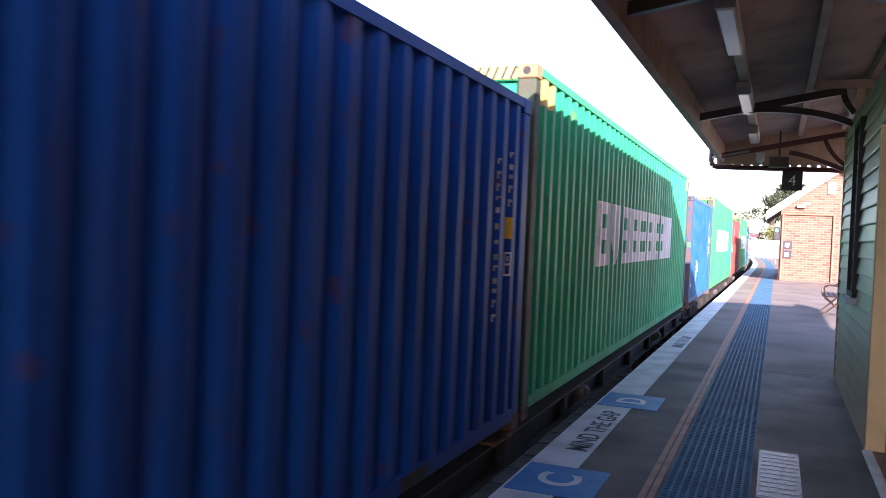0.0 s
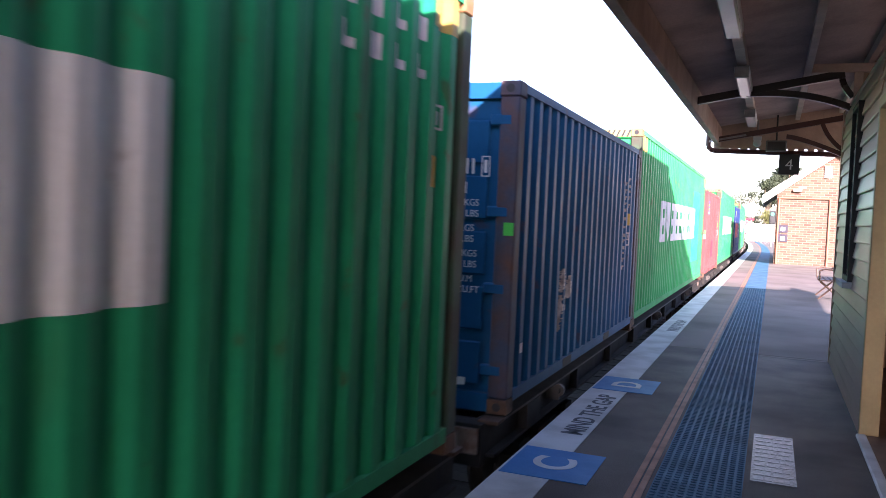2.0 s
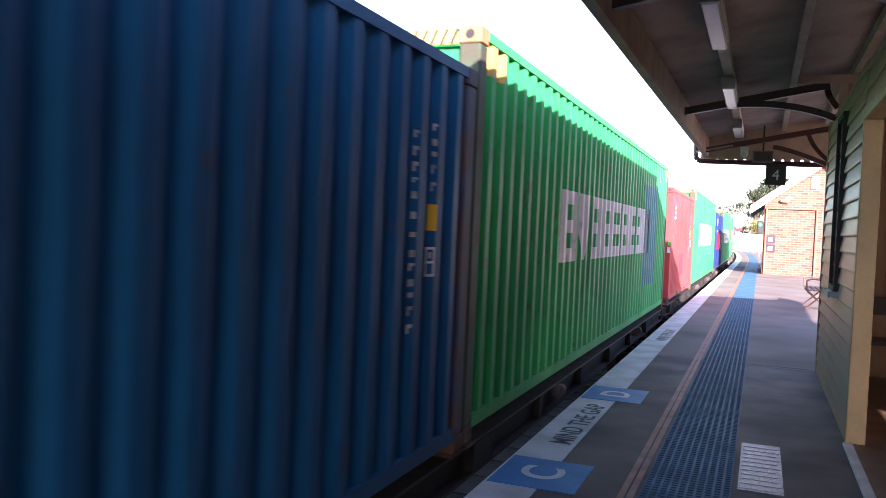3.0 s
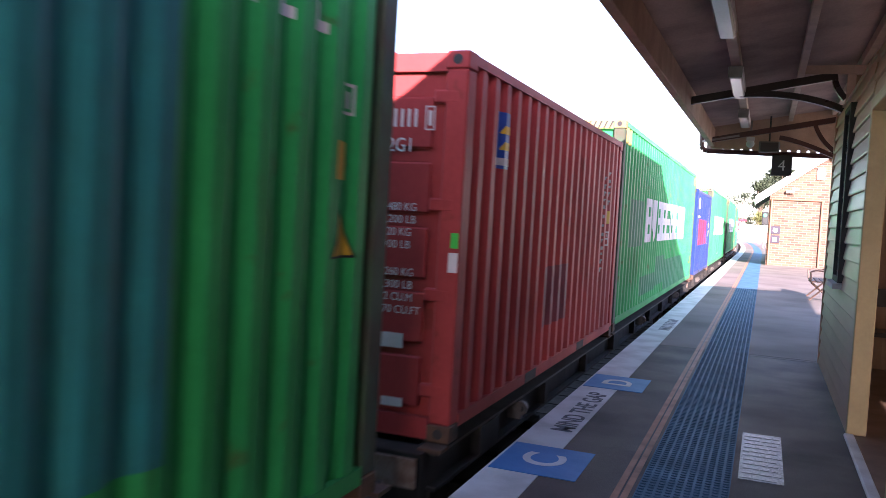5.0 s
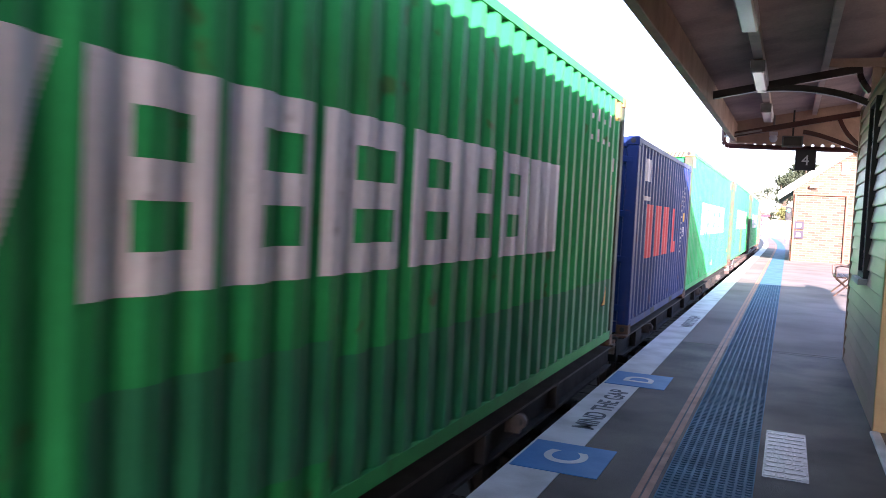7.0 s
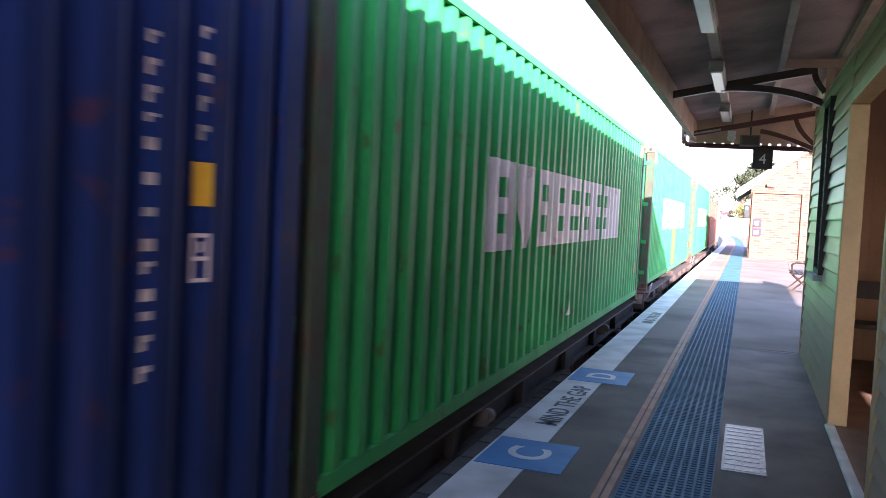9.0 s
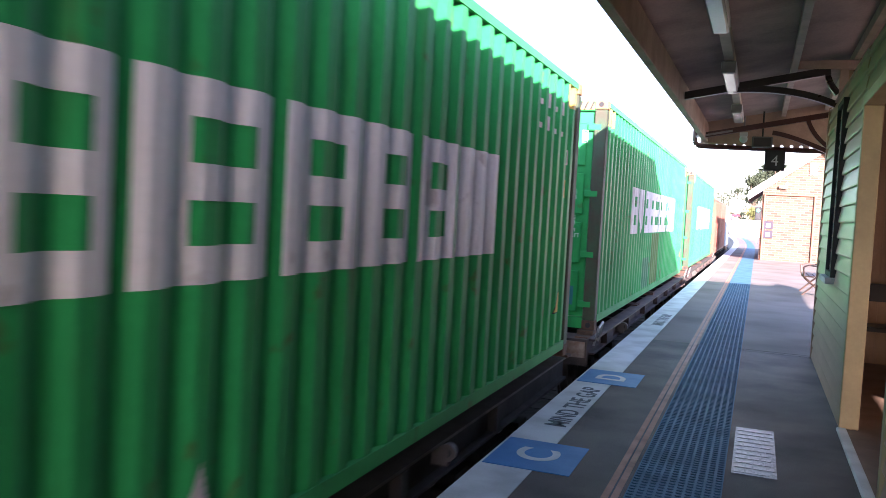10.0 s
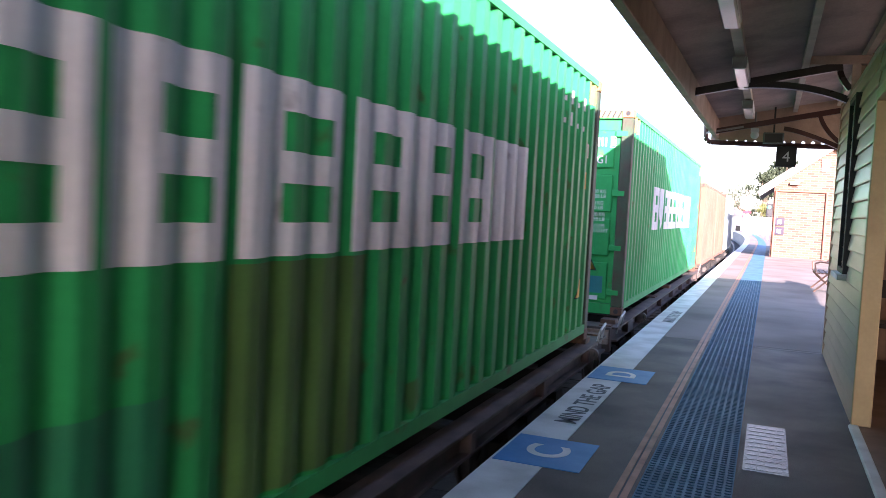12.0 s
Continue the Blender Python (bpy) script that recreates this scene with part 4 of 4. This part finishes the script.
def truss(y):
    t = thing("canopy_truss", "dark timber canopy truss with a curved brace", "truss", "canopy trusses", pose(0, y, 0))
    bar_part("rafter", (-0.96, 0, 2.965), (0.62, 0, 3.25), 0.075, DARKTIMBER, t, h=0.085)
    bowed("curved_brace", ((-0.36, 3.05), (-0.09, 3.052), (0.22, 3.028), (0.48, 2.962), (0.69, 2.885)), 0.07, DARKTIMBER, t)
    bowed("strut", ((0.59, 3.235), (0.625, 3.12), (0.71, 3.00)), 0.06, DARKTIMBER, t)
    box_part("tie", 0.27, 1.25, -0.045, 0.035, 3.265, 3.358, BROWN, t, "brown timber tie beam")
    box_part("wall_bracket", 0.715, 0.80, -0.036, 0.036, WTOP + 0.002, 3.262, BROWN, t, "brown timber bracket on the wall")
    return t


def end_truss(y):
    t = thing("canopy_truss", "maroon timber canopy truss on a post at the canopy's end", "truss", "canopy trusses", pose(0, y, 0))
    bar_part("rafter", (-0.93, 0, 2.88), (1.0, 0, 3.245), 0.07, MAROON, t, h=0.08)
    bowed("curved_brace", ((0.10, 2.945), (0.25, 2.91), (0.45, 2.85), (0.65, 2.78), (0.96, 2.64)), 0.065, MAROON, t)
    bowed("strut", ((0.59, 3.13), (0.72, 2.90), (0.93, 2.71)), 0.06, MAROON, t)
    box_part("conduit", -0.35, 0.20, -0.052, -0.043, 3.0, 3.03, GALV, t, "grey conduit", m=Matrix.Translation((0, 0, -0.59)) @ Matrix.Rotation(-0.187, 4, "Y") @ Matrix.Translation((0, 0, 0.56)))
    return t


for y in (-2.2, 1.1, 5.15, 9.85):
    truss(y)
end_truss(13.4)
tagged(box_part("canopy_post_rear", 5.3, 5.42, 13.3, 13.42, 0.0, 3.66, MAROON, bevel=0.01), "maroon timber canopy post", "post", kind="structure")
tagged(box_part("canopy_post", 0.98, 1.10, 13.3, 13.42, 0.0, 3.40, MAROON, bevel=0.01), "maroon timber canopy post", "post", kind="structure")


def batten_lamp(y0, y1):
    lamp = thing("ceiling_lamp", "white fluorescent batten lamp under the canopy, unlit", "lamp", "canopy lamps", pose(-0.38, y0, 3.085))
    L = y1 - y0
    box_part("housing", -0.072, 0.072, 0, L, -0.02, 0.055, LAMPWHITE, lamp, bevel=0.01)
    bm = bmesh.new()
    box(bm, -0.064, 0.064, 0.02, L - 0.02, -0.065, -0.021, bevel=0.015)
    part("diffuser", bm, mat("glossy_diffuser", (0.74, 0.74, 0.74), 0.14, 0, 0.05), lamp)
    box_part("end_cap", -0.066, 0.066, -0.012, -0.001, -0.06, 0.05, GALV, lamp, "grey end cap")


for y0, y1 in ((2.0, 3.3), (5.45, 6.85), (8.6, 10.0), (11.7, 12.9)):
    batten_lamp(y0, y1)
# platform number sign and small fittings at the canopy's end
sign = thing("platform_sign", "black hanging platform number sign", "sign", m=pose(0.17, CY1 - 0.09, 2.395))
box_part("panel", -0.15, 0.15, -0.03, 0.03, 0.0, 0.32, BLACK, sign, bevel=0.004)
t = link("number", text_mesh("4", 0.23), LINEWHITE, sign, "white numeral")
t.matrix_basis = Matrix.Translation((-0.055, -0.033, 0.08)) @ pose(0, 0, 0, 90, 0, 0)
cam_dome = thing("dome_camera", "white dome security camera under the canopy", "security camera", m=pose(-0.31, CY1 - 0.3, 2.865))
bm = bmesh.new()
bmesh.ops.create_uvsphere(bm, u_segments=16, v_segments=10, radius=0.062)
part("dome", bm, LAMPWHITE, cam_dome)
box_part("mount", -0.06, 0.06, -0.06, 0.06, 0.045, 0.10, LAMPWHITE, cam_dome)
bar_part("drop_rod", (0, 0, 0.12), (0, 0, 0.36), 0.03, GALV, cam_dome, seg=8)
speaker = thing("display_box", "dark wall box hung below the canopy", "display", m=pose(-0.032, CY1 - 0.4, 2.725))
box_part("case", -0.15, 0.15, -0.05, 0.05, 0.0, 0.17, mat("grey_case", (0.12, 0.13, 0.12), 0.5), speaker, bevel=0.01)
box_part("screen", -0.125, 0.125, -0.054, -0.051, 0.02, 0.15, GLASS, speaker)
bar_part("hanger", (0, 0, 0.17), (0, 0, 0.56), 0.03, BLACK, speaker, seg=6)

# ---- brick building ----
BY = 38.2
house = thing("station_building", "sunlit orange brick station building with a gable", "building", m=pose(0, BY, 0))
bm = bmesh.new()
prof = [(0.09, 0), (4.9, 0), (4.9, 3.05), (2.50, 4.85), (0.09, 3.05)]
a, b = [[bm.verts.new((x, y, z)) for x, z in prof] for y in (0, 8.5)]
bm.faces.new(a)
bm.faces.new(b[::-1])
for k in range(5):
    bm.faces.new((a[k], b[k], b[(k + 1) % 5], a[(k + 1) % 5]))
bmesh.ops.recalc_face_normals(bm, faces=bm.faces)
part("wall", bm, BRICK, house)
for s in (-1, 1):
    bm = bmesh.new()
    ang = math.atan2(1.8, 2.41)
    box(bm, 0, 3.75, -0.35, 8.8, 0.0, 0.14, Matrix.Translation((2.5, 0, 4.92)) @ Matrix.Rotation(ang, 4, "Y") if s > 0 else Matrix.Translation((2.5, 0, 4.92)) @ Matrix.Rotation(math.pi, 4, "Z") @ Matrix.Translation((0, -8.45, 0)) @ Matrix.Rotation(ang, 4, "Y"))
    part("roof", bm, ROOFRED, house)
for x0, x1, z0, z1 in ((-0.50, 2.5, 2.60, 4.83), (2.5, 5.5, 4.83, 2.60)):
    bm = bmesh.new()
    vs = [bm.verts.new((x, y, z)) for y in (-0.42, -0.355) for x, z in ((x0, z0), (x1, z1), (x1, z1 + 0.36), (x0, z0 + 0.36))]
    for f in ((0, 1, 2, 3), (7, 6, 5, 4), (0, 4, 5, 1), (1, 5, 6, 2), (2, 6, 7, 3), (3, 7, 4, 0)):
        bm.faces.new([vs[k] for k in f])
    bmesh.ops.recalc_face_normals(bm, faces=bm.faces)
    part("barge_board", bm, LAMPWHITE, house, "white barge board")
bm = bmesh.new()
pipe(bm, [(0.18, -0.06, 0.0), (0.18, -0.06, 2.88), (2.18, -0.06, 2.88), (2.18, -0.06, 0.0)], 0.04)
part("downpipe", bm, mat("terracotta_pipe", (0.34, 0.12, 0.07), 0.6), house, "terracotta painted pipe")
box_part("outdoor_lamp", 0.72, 1.05, -0.16, -0.002, 3.16, 3.27, BROWN, house, "brown lamp box")
box_part("white_plate", 0.95, 1.22, -0.04, -0.002, 3.30, 3.40, LAMPWHITE, house)
bm = bmesh.new()
for i in range(7):
    box(bm, 1.90, 2.20, -0.06, -0.002, 3.78 + 0.075 * i, 3.83 + 0.075 * i)
part("louvre_vent", bm, LAMPWHITE, house, "white louvred gable vent")
for z in (1.38, 0.98):
    sg = thing("wall_sign", "dark purple information sign on the brick wall", "sign", "wall signs", pose(0.21, BY - 0.03, z))
    box_part("panel", 0, 0.38, -0.02, 0.025, 0, 0.33, mat("purple_sign", (0.020, 0.012, 0.032), 0.5), sg)
    box_part("pictogram", 0.10, 0.27, -0.024, -0.021, 0.07, 0.24, LAMPWHITE, sg)

# ---- bench, fence, signals and trees down the platform ----
seat = thing("platform_bench", "slatted timber bench with metal legs in the sun", "bench", m=pose(1.02, 19.9, 0))
for i in range(4):
    box_part("seat_slat", 0.02 + 0.11 * i, 0.11 + 0.11 * i, 0, 1.6, 0.42, 0.45, mat("bench_timber", (0.16, 0.09, 0.07), 0.6), seat)
for i in range(3):
    box_part("back_slat", 0.47 + 0.03 * i, 0.495 + 0.03 * i, 0, 1.6, 0.52 + 0.12 * i, 0.61 + 0.12 * i, MATS["bench_timber"], seat)
for y in (0.2, 1.4):
    bm = bmesh.new()
    pipe(bm, [(0.0, y, 0.0), (0.42, y, 0.42), (0.56, y, 0.85)], 0.02)
    part("back_leg", bm, MATS["bench_timber"], seat)
    bm = bmesh.new()
    pipe(bm, [(0.50, y, 0.0), (0.02, y, 0.40)], 0.02)
    part("front_leg", bm, MATS["bench_timber"], seat)
    bm = bmesh.new()
    pipe(bm, [(0.02, y, 0.42), (0.0, y, 0.64), (0.10, y, 0.68), (0.48, y, 0.66)], 0.018)
    part("armrest", bm, MATS["bench_timber"], seat)

fence = thing("white_fence", "white picket fence at the platform's end", "fence", m=pose(-2.55, 97.0, 0))
FWHITE = mat("fence_white_paint", (0.75, 0.75, 0.74), 0.6, 0, 0.1)
for z in (0.35, 1.55):
    box_part("fence_rail", -0.2, 3.6, 0.02, 0.07, z, z + 0.1, FWHITE, fence)
for i in range(26):
    box_part("picket", -0.2 + 0.15 * i, -0.11 + 0.15 * i, -0.02, 0.015, 0.05, 1.98, FWHITE, fence)
for x in (-0.2, 1.7, 3.55):
    box_part("fence_post", x, x + 0.11, 0.072, 0.18, 0.0, 2.0, FWHITE, fence)


def signal(x, y, h, lens, label):
    sg = thing("railway_signal", label, "signal", "signals", pose(x, y, -0.2))
    bar_part("post", (0, 0, 0), (0, 0, h), 0.16, GALV, sg, seg=10)
    bm = bmesh.new()
    box(bm, -0.24, 0.24, -0.12, 0.12, h - 0.1, h + 1.0, bevel=0.05)
    part("head", bm, BLACK, sg)
    for k, z in enumerate((h + 0.2, h + 0.7)):
        bm = bmesh.new()
        bmesh.ops.create_cone(bm, cap_ends=True, segments=16, radius1=0.14, radius2=0.14, depth=0.06, matrix=Matrix.Translation((0, -0.14, z)) @ pose(0, 0, 0, 90))
        part("lens", bm, lens if k else BLACK, sg)
    return sg


GLOW = bpy.data.materials.new("green_signal_light")
GLOW.use_nodes = True
GLOW.node_tree.nodes["Principled BSDF"].inputs["Base Color"].default_value = (0.01, 0.25, 0.12, 1)
GLOW.node_tree.nodes["Principled BSDF"].inputs["Emission Color"].default_value = (0.02, 0.8, 0.45, 1)
GLOW.node_tree.nodes["Principled BSDF"].inputs["Emission Strength"].default_value = 0.6
signal(-0.10, 72.0, 2.2, GLOW, "black signal head showing green on a steel post")
sr = signal(-2.55, 101.0, 3.0, REDMARK, "striped crossing signal on a steel post")
bm = bmesh.new()
bmesh.ops.create_cone(bm, cap_ends=True, segments=24, radius1=0.75, radius2=0.75, depth=0.05, matrix=Matrix.Translation((0, -0.2, 3.7)) @ pose(0, 0, 0, 90))
part("round_board", bm, FWHITE, sr, "white round board")
for k in range(4):
    box_part("red_band", -0.45, 0.45, -0.24, -0.21, 0.9 + 0.55 * k, 1.15 + 0.55 * k, REDMARK, sr, m=Matrix.Rotation(0.0, 4, "Y"))


def tree(x, y, h, spread, leaf, seed, label, n=900):
    """A tapered trunk, forking limbs, and a crown of many small leaf tufts gathered in uneven clumps."""
    rng = random.Random(seed)
    root = thing("tree", label, "tree", "trees behind the station", pose(x, y, -1.4))
    bm = bmesh.new()
    bmesh.ops.create_cone(bm, cap_ends=True, segments=9, radius1=0.035 * h, radius2=0.015 * h, depth=0.55 * h, matrix=Matrix.Translation((0, 0, 0.275 * h)))
    part("trunk", bm, BARK, root)
    clumps = []
    for k in range(14):
        a, r, z = rng.uniform(0, 6.28), spread * rng.uniform(0.15, 1.0), h * rng.uniform(0.42, 0.97)
        r *= 1.15 - 0.75 * (z / h - 0.4)
        c = Vector((r * math.cos(a), r * math.sin(a), z))
        clumps.append((c, spread * rng.uniform(0.22, 0.42)))
        bm = bmesh.new()
        bar(bm, (0, 0, 0.5 * h * rng.uniform(0.5, 1.0)), c, 0.012 * h, seg=5)
        part("limb", bm, BARK, root)
    verts, faces = [], []
    for _ in range(n):
        c, r = rng.choice(clumps)
        d = Vector((rng.gauss(0, 1), rng.gauss(0, 1), rng.gauss(0, 0.7))) * r * 0.55
        q = Euler((rng.uniform(0, 6), rng.uniform(0, 6), rng.uniform(0, 6))).to_matrix()
        s_, k = rng.uniform(0.6, 1.3) * 0.024 * h, len(verts)
        for v in ((-1, -0.35, 0), (0, -0.1, 0.2), (1, 0.3, 0), (0.1, 0.6, 0.1), (-0.3, 0.1, 0.9), (0.5, -0.2, -0.7)):
            verts.append(c + d + q @ (Vector(v) * s_))
        faces += [(k, k + 1, k + 3), (k + 1, k + 2, k + 3), (k, k + 4, k + 1), (k + 1, k + 5, k + 2), (k + 3, k + 4, k + 5)]
    me = bpy.data.meshes.new("crown")
    me.from_pydata(verts, [], faces)
    link("crown", me, leaf, root)
    return root


tree(-0.9, 118.0, 9.9, 1.5, LEAF, 3, "grey-green gum tree behind the fence", 2600)
tree(2.0, 122.0, 12.2, 2.3, LEAF, 4, "tall grey-green gum tree behind the building", 2800)
tree(-0.6, 108.0, 5.0, 1.4, LEAF2, 6, "yellow-green bushy tree behind the fence", 1100)
tree(-6.5, 190.0, 11.0, 5.0, LEAF, 9, "distant grey-green gum tree", 900)
tree(-12.0, 210.0, 10.0, 5.5, LEAF, 12, "distant grey-green gum tree", 900)
tree(6.0, 170.0, 14.0, 6.0, LEAF, 15, "distant tall gum tree", 900)


def far_house(x, y, w, d, h, label, wall, roof):
    hs = thing("far_house", label, "house", "houses beyond the line", pose(x, y, -1.45))
    box_part("wall", 0, w, 0, d, 0, h, wall, hs)
    bm = bmesh.new()
    extrude(bm, [(-0.5, h + 0.002), (w + 0.5, h + 0.002), (w / 2, h + 0.32 * w)], -0.4, d + 0.4)
    part("roof", bm, roof, hs)
    for i in range(3):
        box_part("window", w * (0.12 + 0.3 * i), w * (0.26 + 0.3 * i), -0.04, -0.003, 0.9, 2.1, GLASS, hs)
    return hs


far_house(-8.5, 135.0, 5.0, 8.0, 3.6, "pale far house beyond the crossing", FWHITE, ROOFRED)
far_house(-16.0, 150.0, 7.0, 8.0, 4.0, "brick far house beyond the line", BRICK, ROOFRED)

# ---- motion ----
SPEED = [(0.0, 0.0), (2.5, 16.96), (5.2, 35.30), (6.0, 40.80), (9.0, 61.2), (10.0, 67.98), (10.8, 73.30), (12.0, 81.2)]


def gone(t):
    """Metres the train has run by t seconds."""
    return float(np.interp(t, [a for a, _ in SPEED], [b for _, b in SPEED]))


def track_pose(y0, length, dx, dz):
    """A rigid thing with its near end at y0 along the line, dx to the platform side of the track's centre."""
    xa, xb = bend(y0), bend(y0 + length)
    ang = math.degrees(math.atan2(-(xb - xa), length))
    m = pose(-3.06 + xa, y0, dz, 0, 0, ang)
    return m @ Matrix.Translation((dx, 0, 0))


def motions():
    times = [0.5 * i for i in range(25)]
    for c, u, length in TRAIN:
        walk(c, [(t, track_pose(u - gone(t), length, 1.22, LIFT.get(c.name, 0.0))) for t in times])
    for w, u, length, deck in WAGONS:
        walk(w, [(t, track_pose(u - gone(t), length, 0.0, deck)) for t in times])
    for w, y, z in WHEELS:
        walk(w, [(t / 10, pose(0, y, z, math.degrees(gone(t / 10) / 0.46))) for t in range(121)])


motions()
